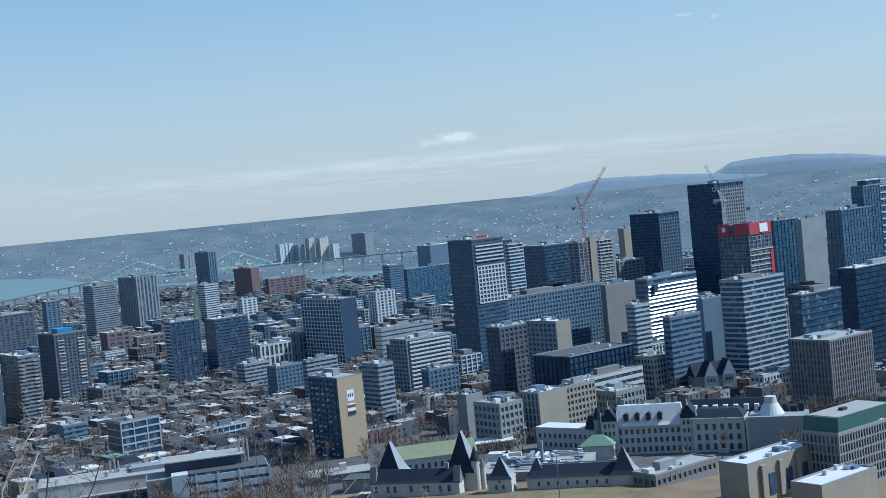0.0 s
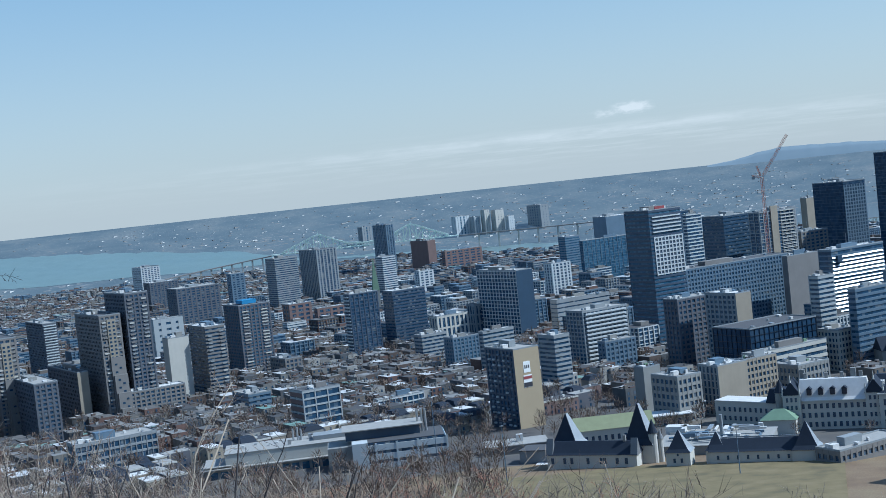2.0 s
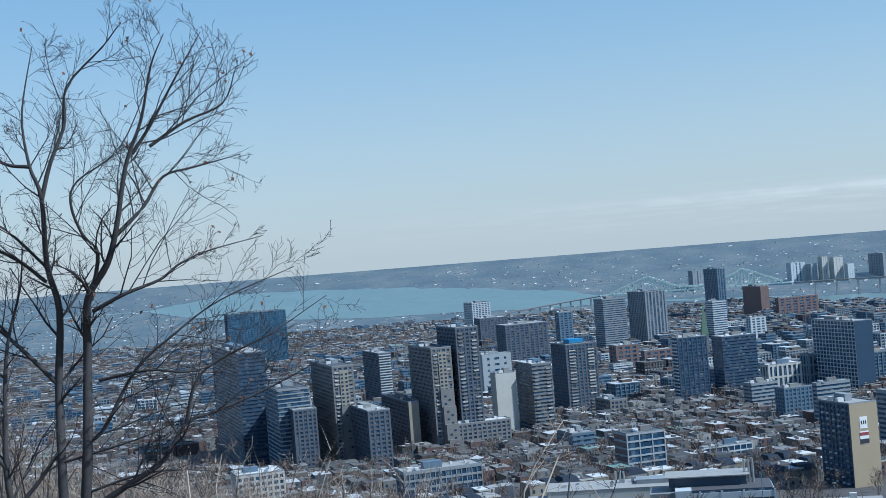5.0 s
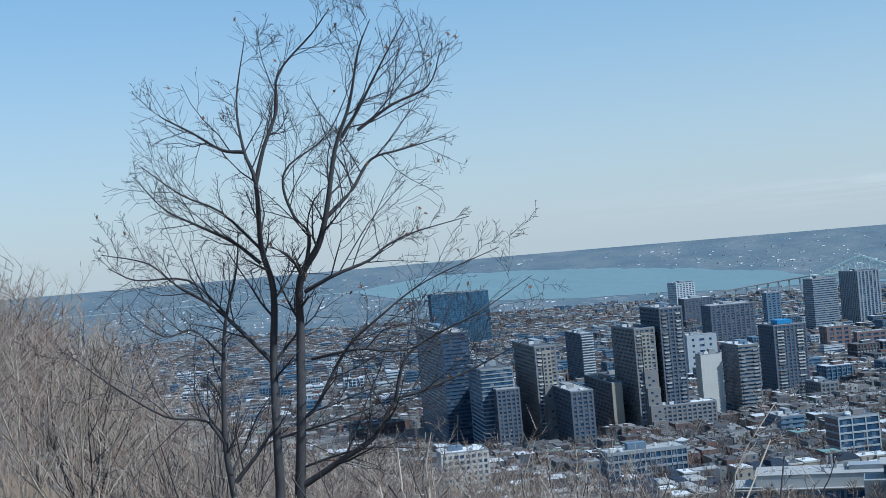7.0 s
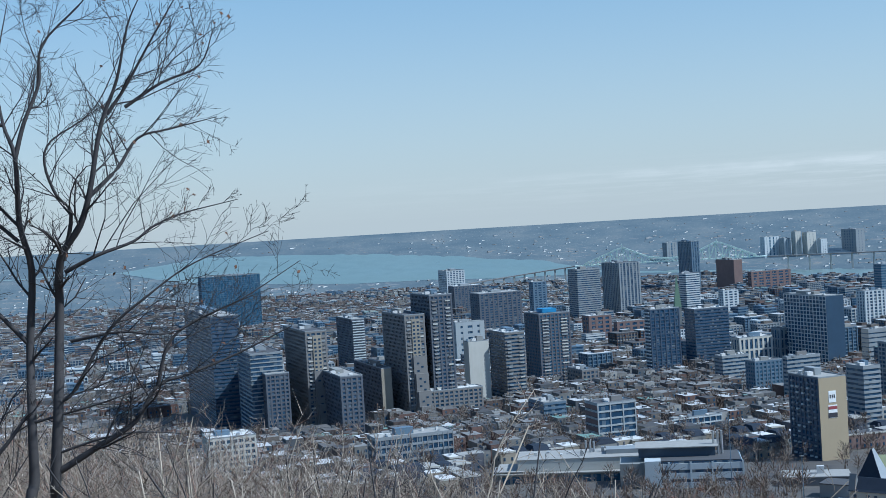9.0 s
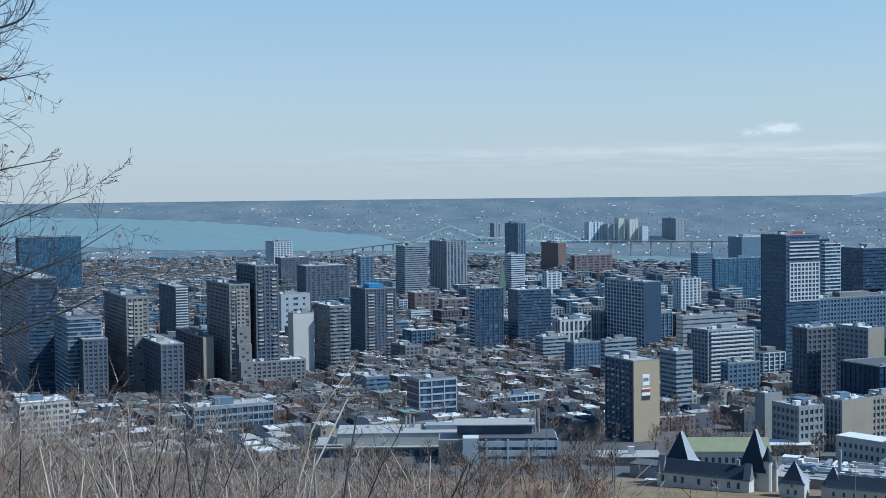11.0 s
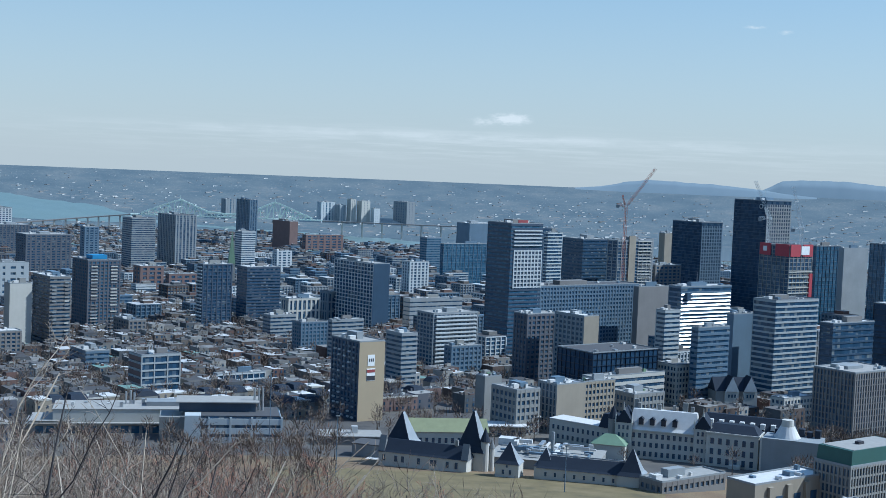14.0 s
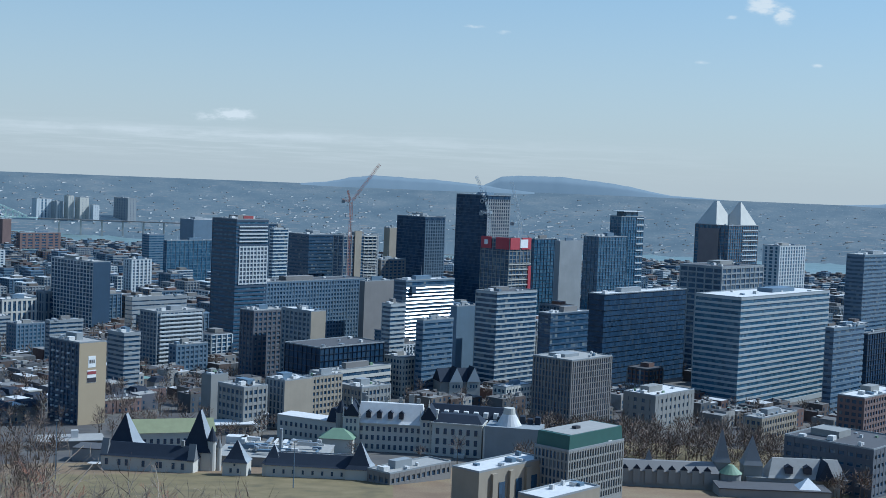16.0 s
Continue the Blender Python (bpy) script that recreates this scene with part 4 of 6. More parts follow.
# ---- cranes ----
def lattice(root, name, p, q, w, mat, bays):
    """A braced mast or jib of four chords from p to q."""
    p, q = Vector(p), Vector(q)
    z = (q - p).normalized()
    x = z.orthogonal().normalized()
    y = z.cross(x)
    tv, tf = [], []

    def bar(a, c, r):
        k = (c - a).normalized()
        s = k.orthogonal().normalized() * r
        t = k.cross(s)
        o = len(tv)
        for e in (a, c):
            tv.extend(tuple(e + v) for v in (s, t, -s, -t))
        tf.extend([(o, o + 1, o + 5, o + 4), (o + 1, o + 2, o + 6, o + 5), (o + 2, o + 3, o + 7, o + 6), (o + 3, o, o + 4, o + 7)])
    cs = [(x + y) * w / 2, (x - y) * w / 2, (-x - y) * w / 2, (-x + y) * w / 2]
    for c in cs:
        bar(p + c, q + c, 0.16)
    for i in range(bays):
        a, e = p + (q - p) * i / bays, p + (q - p) * (i + 1) / bays
        for k in range(4):
            bar(a + cs[k], e + cs[(k + 1) % 4], 0.1)
    put(name, mesh_of(name, tv, tf, [M[mat]]), root, 0, 0, 0)


def tower_crane(x, y, z0, top, reach, up, yaw, mat, label):
    root = thing("tower_crane", label, "crane", x, y, z0, yaw)
    h = top - z0
    lattice(root, "mast", (0, 0, 0), (0, 0, h), 2.2, mat, int(h / 3))
    box("cab", root, 1.6, 0, h, 2.0, 2.0, 2.4, "banner", "white driver's cab")
    lattice(root, "jib", (1, 0, h + 1), (reach, 0, h + up), 1.8, mat, int(reach / 3))
    lattice(root, "counter_jib", (-1, 0, h + 1), (-9, 0, h + 1.5), 1.8, mat, 4)
    box("counterweight", root, -8, 0, h - 1.5, 3, 2.2, 2.8, "concrete")
    lattice(root, "a_frame", (-1, 0, h + 1), (-4, 0, h + 11), 1.2, mat, 4)
    return root


tower_crane(133.5, 1323.0, 100.0, 192.0, 27.0, 38.0, 2.0, "crane", "orange luffing tower crane with raised jib")
tower_crane(248.0, 1205.0, 160.0, 188.0, -14.0, 34.0, 8.0, "banner", "white luffing crane on the red-screened tower")
tower_crane(276.0, 1200.0, 160.0, 180.0, -10.0, 38.0, 8.0, "banner", "white luffing crane on the red-screened tower")


# ---- steep-roofed pavilions of the old hospital below the hill ----
def windows(root, y, z, x0, x1, count, w, h, mat="glass"):
    """A row of framed sash windows on a wall that faces -y."""
    for k in range(count):
        x = x0 + (x1 - x0) * (k + 0.5) / count
        win = box("window", root, x, y - 0.02, z, w + 0.4, 0.2, h + 0.4, "pale")
        box("pane", win, 0, -0.1, 0.2, w, 0.12, h, mat)


def pavilion(root, x, y, w, d, hw, hr, wall="pale", roof="slate", rw=0.4, rd=0.4, curve=0.1):
    box("wall", root, x, y, -3, w, d, hw + 3, wall, "grey stone wall")
    # the +x slope is painted paler, as if sunlit
    put("roof", hip_mesh("roof", w + 0.9, d + 0.9, hr, rw, rd, roof, curve, "slate_lit"), root, x, y, hw, 0, "steep dark slate roof")


lodge = thing("hospital_pavilion", "grey stone pavilion with steep dark slate roofs", "pavilion", -22.5, 572.5, 92.4, -18)
FOOT.append((-22, 572, 26))
box("wall", lodge, 0, 0, -3, 40, 9, 9.0, "pale", "grey stone wall")
put("roof", hip_mesh("roof", 41, 10, 5.2, 38, 0.6, "slate", 0.05), lodge, 0, 0, 6.0, 0, "long dark slate roof")
pavilion(lodge, -14.5, 9.0, 13, 12, 7.5, 14.0, rd=2.4)
pavilion(lodge, 18.0, 10.0, 13, 12, 8.0, 17.0, rd=2.4)
box("wall", lodge, 2, 9, -3, 24, 8, 8, "concrete")
box("roof", lodge, 2, 9, 5.0, 24.4, 8.4, 0.3, "tar")
for x in (-18.8, 19.0):
    put("cross_gable", gable_mesh("cross_gable", 3.0, 5.2, 7.0, "slate_pale"), lodge, x, -2.2, 5.8, 0, "sunlit gable end")
put("turret", cone_mesh("turret", 1.8, 1.8, 15, "pale"), lodge, 24.5, 6.0, -2, 0, "round stone turret")
put("turret_roof", cone_mesh("turret_roof", 2.3, 0.1, 6, "slate"), lodge, 24.5, 6.0, 13, 0, "conical slate roof")
put("turret", cone_mesh("turret", 1.2, 1.2, 12, "pale"), lodge, 27.0, 8.0, -2, 0)
put("turret_roof", cone_mesh("turret_roof", 1.5, 0.1, 4, "slate_pale"), lodge, 27.0, 8.0, 10, 0)
for xs in (-17.5, -12.0, -8.8, -1.5, 4.4, 6.0, 11.5, 15.5):
    windows(lodge, -4.55, 2.0, xs - 0.6, xs + 0.6, 1, 1.3, 2.6)
box("chimney", lodge, 14.0, 0, 8.5, 1.2, 1.2, 5, "grey", "stone chimney")

gate = thing("hospital_pavilion", "small stone lodge with pyramid slate roof", "pavilion", 13.0, 557.0, 94.4, -14)
FOOT.append((13, 557, 10))
pavilion(gate, 0, 0, 10, 9, 5.5, 8.5)
windows(gate, -4.52, 1.2, -3, 3, 2, 1.0, 1.8)
windows(gate, -4.52, 4.0, -1, 1, 1, 0.8, 1.0)

wing = thing("hospital_pavilion", "long stone wing with slate roof and end pavilion", "pavilion", 46.0, 552.0, 94.6, -13)
FOOT.append((46, 552, 24))
box("wall", wing, -2, 0, -3, 38, 9, 7.6, "pale", "grey stone wall")
put("roof", hip_mesh("roof", 39, 10, 4.6, 37, 0.6, "slate", 0.05), wing, -2, 0, 4.6, 0, "long dark slate roof")
pavilion(wing, -18.5, 1, 8, 9.5, 5.0, 7.0)
pavilion(wing, 17.5, -0.5, 10.5, 11, 4.8, 10.5)
box("roof_rail", wing, -2, 2, 9.0, 34, 0.3, 0.5, "metal")
for k in range(9):
    windows(wing, -4.52, 1.2, -18 + k * 4.0, -17 + k * 4.0, 1, 0.9, 1.7)

gym = thing("hospital_wing", "stone wing with a pale green sloping roof", "hospital wing", -15.0, 624.0, 88.8, 10)
FOOT.append((-13, 622, 24))
box("wall", gym, 0, 0, -3, 36, 15, 14, "pale", "pale stone wall")
put("roof", gable_mesh("roof", 37, 16.5, 5.0, "sage"), gym, 0, 0, 11, 0, "pale green metal roof")
windows(gym, -7.52, 5.6, -18, 18, 12, 1.3, 2.4)
windows(gym, -7.52, 1.2, -18, 18, 12, 1.3, 2.4)
back = thing("hospital_wing", "low wing with a broad white flat roof", "hospital wing", 4.0, 690.0, 84.0, 10)
FOOT.append((4, 690, 24))
box("wall", back, 0, 0, -3, 38, 12, 9.5, "sand")
box("roof", back, 0, -0.6, 6.5, 41, 15, 0.5, "snow", "white overhanging roof")
windows(back, -6.02, 1.4, -18, 18, 10, 2.2, 3.0)
box("canopy", back, 22, 6, 9.5, 14, 5, 0.5, "snow")
box("canopy_post", back, 26, 6, -2, 0.6, 0.6, 11.5, "concrete")

# pipes and ducts on the low plant roofs beside the pavilions
plant = thing("plant_building", "low plant building crowded with white roof ducts", "plant building", 31.0, 600.0, 90.2, -12)
FOOT.append((31, 600, 30))
box("wall", plant, 0, 0, -3, 48, 34, 8.0, "grey")
box("roof", plant, 0, 0, 5.0, 48.6, 34.6, 0.3, "gravel")
prng = random.Random(3)
for k in range(34):
    ln = prng.uniform(2, 12)
    box("duct", plant, prng.uniform(-20, 20), prng.uniform(-15, 15), 5.3 + prng.choice((0, 0.8, 1.6)), round(ln, 0), prng.choice((0.8, 1.2, 1.8)), prng.choice((0.8, 1.1, 1.6)), prng.choice(("snow", "snow", "metal", "steel")), "", prng.choice((0, 90, 0)))
put("exhaust_stack", cone_mesh("exhaust_stack", 0.8, 0.7, 11, "concrete"), plant, 3, -6, 5.3, 0, "concrete exhaust stack")
box("penthouse", plant, -20, 12, 5.3, 9, 6, 3.2, "snow")


# ---- the large chateau-style stone building ----
def dormer(root, x, y, z, w=2.2):
    dm = box("dormer", root, x, y, z, w, 3.0, 2.6, "ink", "dark dormer window")
    put("dormer_roof", gable_mesh("dormer_roof", 3.2, w + 0.5, 1.2, "slate"), dm, 0, 0, 2.6, 90)


chat = thing("stone_hall", "large grey stone hall with white roof, dormers and turrets", "hall", 88.0, 640.0, 87.4, -14)
FOOT.append((88, 640, 36))
box("wall", chat, 0, 0, -3, 32, 14, 17.0, "pale", "grey stone wall")
put("roof", hip_mesh("roof", 33, 15, 9.0, 30, 3.5, "snow", 0.08), chat, 0, 0, 14, 0, "steep white roof")
for x in (-10.5, -5.3, 0.0, 5.3):
    dormer(chat, x, -5.4, 16.5)
for z in (1.5, 5.8, 10.0):
    windows(chat, -7.02, z, -15, 15, 11, 1.3, 2.3)
box("cornice", chat, 0, 0, 13.6, 33.4, 15.4, 0.5, "pale")
for x in (-14, 9.0):
    box("chimney", chat, x, 2.5, 20, 2.4, 1.6, 7, "grey", "tall stone chimney")
for x, hw in ((-18.5, 17), (18.5, 17)):
    box("gable_bay", chat, x, -2.0, -3, 8, 13, hw + 3, "pale", "stone gabled bay")
    put("gable_roof", gable_mesh("gable_roof", 13.5, 8.8, 6.5, "slate"), chat, x, -2.0, hw, 90, "slate gable roof")
    for z in (1.5, 5.8, 10.0, 13.6):
        windows(chat, -8.52, z, x - 3, x + 3, 3, 1.0, 2.0)
for x in (-18.5, 18.5):
    put("finial", cone_mesh("finial", 0.5, 0.05, 4.0, "pale", 6), chat, x, -8.4, 23.0, 0, "stone finial")
    for u in (-3.8, 3.8):
        put("pinnacle", cone_mesh("pinnacle", 0.6, 0.1, 5.0, "pale", 6), chat, x + u, -8.4, 16.5, 0, "stone pinnacle")
for x in (-12.5, -3.0, 4.0, 12.5):
    box("chimney", chat, x, 1.2, 21, 1.6, 1.2, 4.5, "grey", "stone chimney")
put("turret", cone_mesh("turret", 2.4, 2.4, 21, "grey"), chat, -24, -4.5, -3, 0, "round corner turret")
put("turret_roof", cone_mesh("turret_roof", 2.9, 0.15, 6, "slate"), chat, -24, -4.5, 18, 0, "dark conical roof")
put("low_roof", hip_mesh("low_roof", 17, 12, 4.2, 5, 0.5, "copper"), chat, -24, -12, 7.5, 0, "low green copper roof")
box("low_wall", chat, -24, -12, -3, 15.5, 10.5, 10.5, "pale")
left = thing("stone_hall", "stone wing with dark mansard and white flat roof", "hall", 55.0, 672.0, 85.6, -36)
FOOT.append((55, 672, 24))
box("wall", left, 0, 0, -3, 40, 12, 14.5, "pale", "pale stone wall")
box("roof", left, -4, 0, 11.5, 32, 12.6, 0.4, "snow", "white flat roof")
put("mansard", hip_mesh("mansard", 12, 13, 6.5, 10, 8, "slate"), left, 15, 0, 11.5, 0, "dark mansard roof")
for z in (2.0, 6.4):
    windows(left, -6.02, z, -19, 19, 13, 1.2, 2.2)
right = thing("stone_hall", "stone wing with flat cornice and tall windows", "hall", 119.0, 628.0, 88.0, -20)
FOOT.append((119, 628, 18))
box("wall", right, 0, 0, -3, 24, 14, 18.5, "pale", "pale stone wall")
box("cornice", right, 0, 0, 15.5, 25, 15, 0.6, "pale")
put("roof", hip_mesh("roof", 24, 14, 3.5, 18, 5, "slate"), right, 0, 0, 16.1, 0, "dark slate roof")
for z in (1.2, 5.6, 10.4):
    windows(right, -7.02, z, -11, 11, 6, 1.6, 2.8)
box("stair", right, 2, -8.5, -1, 5, 3.5, 3.0, "pale")
drum = thing("stone_hall", "hall end under repair wrapped in pale sheeting", "hall", 143.0, 614.0, 89.0, -20)
FOOT.append((143, 614, 18))
box("sheeting", drum, 0, 0, -3, 26, 16, 19, "concrete", "grey sheeting")
box("side_wall", drum, -13.4, -0.5, -3, 0.8, 15, 18, "pale")
put("drum", cone_mesh("drum", 6, 3.2, 5.0, "snow", 20), drum, -3, 0, 16, 0, "white conical roof")
put("lantern", cone_mesh("lantern", 3.0, 2.6, 3.0, "pale", 16), drum, -3, 0, 21, 0)
for k in range(6):
    box("roof_monitor", drum, -8 + k * 3.6, 6, 16, 2.4, 4, 2.5 + (k % 2), RNG.choice(("slate", "snow", "slate")))
backs = thing("stone_hall", "rear wing with dark roofs and many dormers", "hall", 132.0, 660.0, 86.0, -20)
FOOT.append((132, 660, 26))
box("wall", backs, 0, 0, -3, 44, 12, 17, "grey")
put("roof", hip_mesh("roof", 45, 13, 6.0, 42, 2.0, "slate", 0.05), backs, 0, 0, 14, 0, "dark slate roof")
for k in range(8):
    box("dormer", backs, -18 + k * 5, -4.6, 15.0, 2.2, 3.0, 2.6, "snow", "white dormer")

gabled = thing("gabled_house", "dark stone house with two pale gables", "house", 158.0, 852.0, 77.4, 10)
FOOT.append((158, 852, 18))
box("wall", gabled, 0, 0, -3, 26, 14, 15, "grey")
put("roof", gable_mesh("roof", 27, 15, 8, "slate"), gabled, 0, 0, 12, 0, "dark slate roof")
for x in (-3.0, 9.0):
    put("gable", gable_mesh("gable", 9, 9.5, 9.5, "slate"), gabled, x, -4.0, 12, 90)
    put("gable_front", mesh_of("gable_front", [(-4.5, -0.2, 0), (4.5, -0.2, 0), (4.5, 0.2, 0), (-4.5, 0.2, 0), (0, -0.2, 9.2), (0, 0.2, 9.2)], [(0, 1, 4), (2, 3, 5), (1, 2, 5, 4), (3, 0, 4, 5), (0, 3, 2, 1)], [M["white"]]), gabled, x, -9.0, 12, 0, "pale stone gable")
    box("gable_wall", gabled, x, -8.0, -3, 9, 1.4, 15, "pale")
    windows(gabled, -8.85, 13.5, x - 2, x + 2, 2, 1.0, 1.8)
    windows(gabled, -8.75, 8.0, x - 3, x + 3, 3, 1.0, 2.0)


crng = random.Random(17)
for blk in [o for o in bpy.data.objects if o.name.startswith(("hospital_block", "college_block")) and o.name in DIM]:
    W, D, H = DIM[blk.name]
    for k in range(7):
        box("roof_vent", blk, crng.uniform(-0.42, 0.42) * W, crng.uniform(-0.38, 0.38) * D, H + 0.12, crng.choice((0.8, 1.4, 2.2)), crng.choice((0.8, 1.2)), crng.choice((0.7, 1.2, 1.8)), crng.choice(("snow", "metal", "tar", "copper")))


# ---- laboratories under the woods ----
lab = thing("laboratory", "low white laboratory with a big windowless upper wall", "laboratory", -183.0, 655.0, 84.0, 14)
FOOT.append((-183, 655, 44))
box("wall", lab, 0, 0, -3, 74, 26, 10.0, "grey", "shaded lower wall")
box("upper_wall", lab, 4, 1, 7.0, 60, 24, 6.5, "pale", "plain pale upper wall")
box("roof", lab, 4, 1, 13.5, 60.6, 24.6, 0.3, "gravel", "pale gravel roof")
box("eave_slab", lab, 0, -3.5, 6.9, 77, 22, 0.5, "gravel", "pale projecting eaves")
box("terrace", lab, -30, -2, 8.0, 14, 22, 0.4, "gravel")
for k in range(14):
    box("window", lab, -32 + k * 5.0, -13.05, 1.2, 3.6, 0.2, 4.6, "blueglass")
box("glass_stair", lab, 33.5, -13.4, -1, 6, 3, 9.0, "teal", "green glass stairwell")
for u, h in ((14, 6.0), (16.2, 6.5), (18, 5.5)):
    put("flue", cone_mesh("flue", 0.55, 0.5, h, "metal"), lab, u - 6, 4, 13.8, 0, "shiny metal flue")
for k in range(9):
    box("rooftop_unit", lab, -22 + k * 5.6 + RNG.uniform(-1, 1), RNG.uniform(-6, 9), 13.8, 1.6, 1.2, RNG.choice((0.8, 1.6, 2.4)), RNG.choice(("metal", "snow")))
box("plant_room", lab, 26, 2, 13.8, 16, 10, 2.2, "concrete", "grey plant room")
lab2 = thing("laboratory", "pale laboratory with long window bands and dark roof", "laboratory", -121.5, 637.0, 84.8, 12)
FOOT.append((-120, 638, 34))
box("glazing", lab2, 4, 0, -3, 43, 25, 18.6, "glass")
for k in range(4):
    box("spandrel", lab2, 4, 0, k * 4.4 - 1.4, 44, 26, 2.9, "white", "pale grey wall band")
for x in (-17.9, -8.0, 2.0, 12.0, 25.9):
    box("pier", lab2, x, -12.9, -3, 0.9, 0.5, 18.5, "white")
box("tower_wall", lab2, -15.5, -9.0, -3, 7.5, 9, 19.2, "white", "plain white corner")
box("roof", lab2, 4, 0, 15.7, 42, 24, 0.3, "tar", "dark flat roof")
box("upper_storey", lab2, -4, 6, 15.9, 36, 15, 4.5, "navy", "dark set-back storey")
box("upper_roof", lab2, -4, 5.5, 20.4, 39, 18, 0.5, "gravel")
for x in (13.5, 15.6, 17.4):
    put("flue", cone_mesh("flue", 0.6, 0.55, 11, "metal"), lab2, x, 3, 15.9, 0, "tall shiny flue")
box("side_block", lab2, -24, 3, -3, 14, 18, 17, "grey", "grey stone side block")
low = thing("garage", "low brick garage with flat roof", "garage", -62.0, 640.0, 87.6, 10)
FOOT.append((-62, 640, 20))
box("wall", low, 0, 0, -3, 30, 16, 7.5, "taupe")
box("roof", low, 0, 0, 4.5, 30.6, 16.6, 0.4, "gravel")
box("roof_unit", low, 2, 0, 4.9, 3.2, 2.4, 3.4, "snow", "white roof box")
box("roof_unit", low, -8, -4, 4.9, 2.0, 1.6, 1.2, "metal")
low2 = thing("garage", "long low annex beside the green-roofed wing", "annex", -46.0, 605.0, 89.4, -14)
FOOT.append((-46, 605, 14))
box("wall", low2, 0, 0, -3, 20, 12, 9, "concrete")
box("roof", low2, 0, 0, 6, 20.5, 12.5, 0.4, "tar")
box("skylight_frame", low2, 3, -9, 0, 9, 5, 1.0, "snow", "white framed planter roof")


# ---- turreted college hall in the park ----
col = thing("college_hall", "stone college hall with pointed turrets and green roof", "college hall", 214.0, 545.0, 91.0, -10)
FOOT.append((214, 545, 44))
box("wall", col, -20, 0, -4, 44, 12, 12, "grey", "grey stone wall")
put("roof", hip_mesh("roof", 45, 13, 3.6, 41, 3, "taupe"), col, -20, 0, 8, 0, "brown ridge roof")
for k in range(8):
    gb = box("wall_gable", col, -38 + k * 5, -6.2, 3, 2.8, 1.0, 6.0, "grey", "small stone gable")
    put("gable_cap", gable_mesh("gable_cap", 1.2, 3.2, 1.8, "slate"), gb, 0, 0, 6, 90)
for x, h, s in ((4, 14, 6.5), (17, 12, 8.0), (-27, 6, 3.2)):
    box("tower", col, x, 1, -4, s, s, 12 + h * 0.3, "grey", "square stone tower")
    put("tower_roof", hip_mesh("tower_roof", s + 0.8, s + 0.8, h, 0.3, 0.3, "slate_pale", 0.08), col, x, 1, 8 + h * 0.3, 0, "steep slate spire")
put("bay_roof", cone_mesh("bay_roof", 5, 1.2, 3.4, "copper", 16), col, 7, -5, 8.5, 0, "round green copper roof")
put("bay", cone_mesh("bay", 4.6, 4.6, 12.5, "grey", 16), col, 7, -5, -4)
box("wall", col, 34, 2, -4, 40, 14, 11, "grey")
put("roof", hip_mesh("roof", 34, 15, 7.5, 28, 1.0, "gravel", 0.04), col, 40, 2, 7, 0, "broad pale sunlit roof")
for x in (32, 40):
    dormer(col, x, -3.0, 9.0, 3.2)
put("cross_roof", gable_mesh("cross_roof", 12, 8, 8, "slate"), col, 47, -2, 7, 90, "dark cross gable")
box("low_block", col, 22, -16, -4, 46, 14, 9.5, "grey")
box("low_roof", col, 22, -16, 5.5, 46.6, 14.6, 0.4, "tar")
put("skylight", hip_mesh("skylight", 9, 9, 4.0, 0.4, 0.4, "banner"), col, 37, -16, 5.9, 0, "white pyramid skylight")

# ---- long bridge over the river ----
bridge = thing("steel_bridge", "long green steel truss bridge over the river", "bridge", -770.0, 3964.0, 8.0, 11.0)
DECK = 46.0
box("deck", bridge, 0, 0, DECK, 560, 20, 3.0, "steelgreen", "road deck")
PROFILE = ((-250, 6), (-139, 50), (-60, 16), (0, 10), (60, 16), (139, 52), (250, 6))


def strut(name, p, q, r):
    p, q = Vector(p), Vector(q)
    ob = put(name, box_mesh(name, r, r, round((q - p).length, 1), "steelgreen"), bridge, 0, 0, 0)
    ob.matrix_basis = Matrix.Translation(p) @ (q - p).to_track_quat("Z", "Y").to_matrix().to_4x4()


for side in (-9, 9):
    xs = [-250 + k * 500 / 26 for k in range(27)]
    for k in range(26):
        a, c = xs[k], xs[k + 1]
        ta, tc = DECK + lerp(a, PROFILE), DECK + lerp(c, PROFILE)
        strut("top_chord", (a, side, ta), (c, side, tc), 4.2)
        strut("post", (a, side, DECK), (a, side, ta), 2.6)
        strut("diagonal", (a, side, DECK if k % 2 else ta), (c, side, tc if k % 2 else DECK), 2.2)
for x in (-139, 139):
    box("pier", bridge, x, 0, -6, 10, 26, DECK + 6, "pale", "pale stone pier")
    for side in (-9, 9):
        box("finial", bridge, x, side, DECK + 50, 1.5, 1.5, 9, "steelgreen")
for x0, x1, z1, dy in ((280, 1000, 40, 0), (-280, -640, 10, -30)):
    kn = 12
    for k in range(kn):
        a, c = x0 + (x1 - x0) * k / kn, x0 + (x1 - x0) * (k + 1) / kn
        za, zc = DECK + (z1 - DECK) * k / kn, DECK + (z1 - DECK) * (k + 1) / kn
        ya, yc = dy * (k / kn) ** 2 * 4, dy * ((k + 1) / kn) ** 2 * 4
        ob = box("approach_deck", bridge, 0, 0, 0, 18, 3.0, round(math.dist((a, ya, za), (c, yc, zc)), 1) + 0.5, "taupe")
        ob.matrix_basis = Matrix.Translation((a, ya, za)) @ Vector((c - a, yc - ya, zc - za)).to_track_quat("Z", "Y").to_matrix().to_4x4()
        box("approach_pier", bridge, c, yc, -6, 4, 14, zc + 5, "pale")

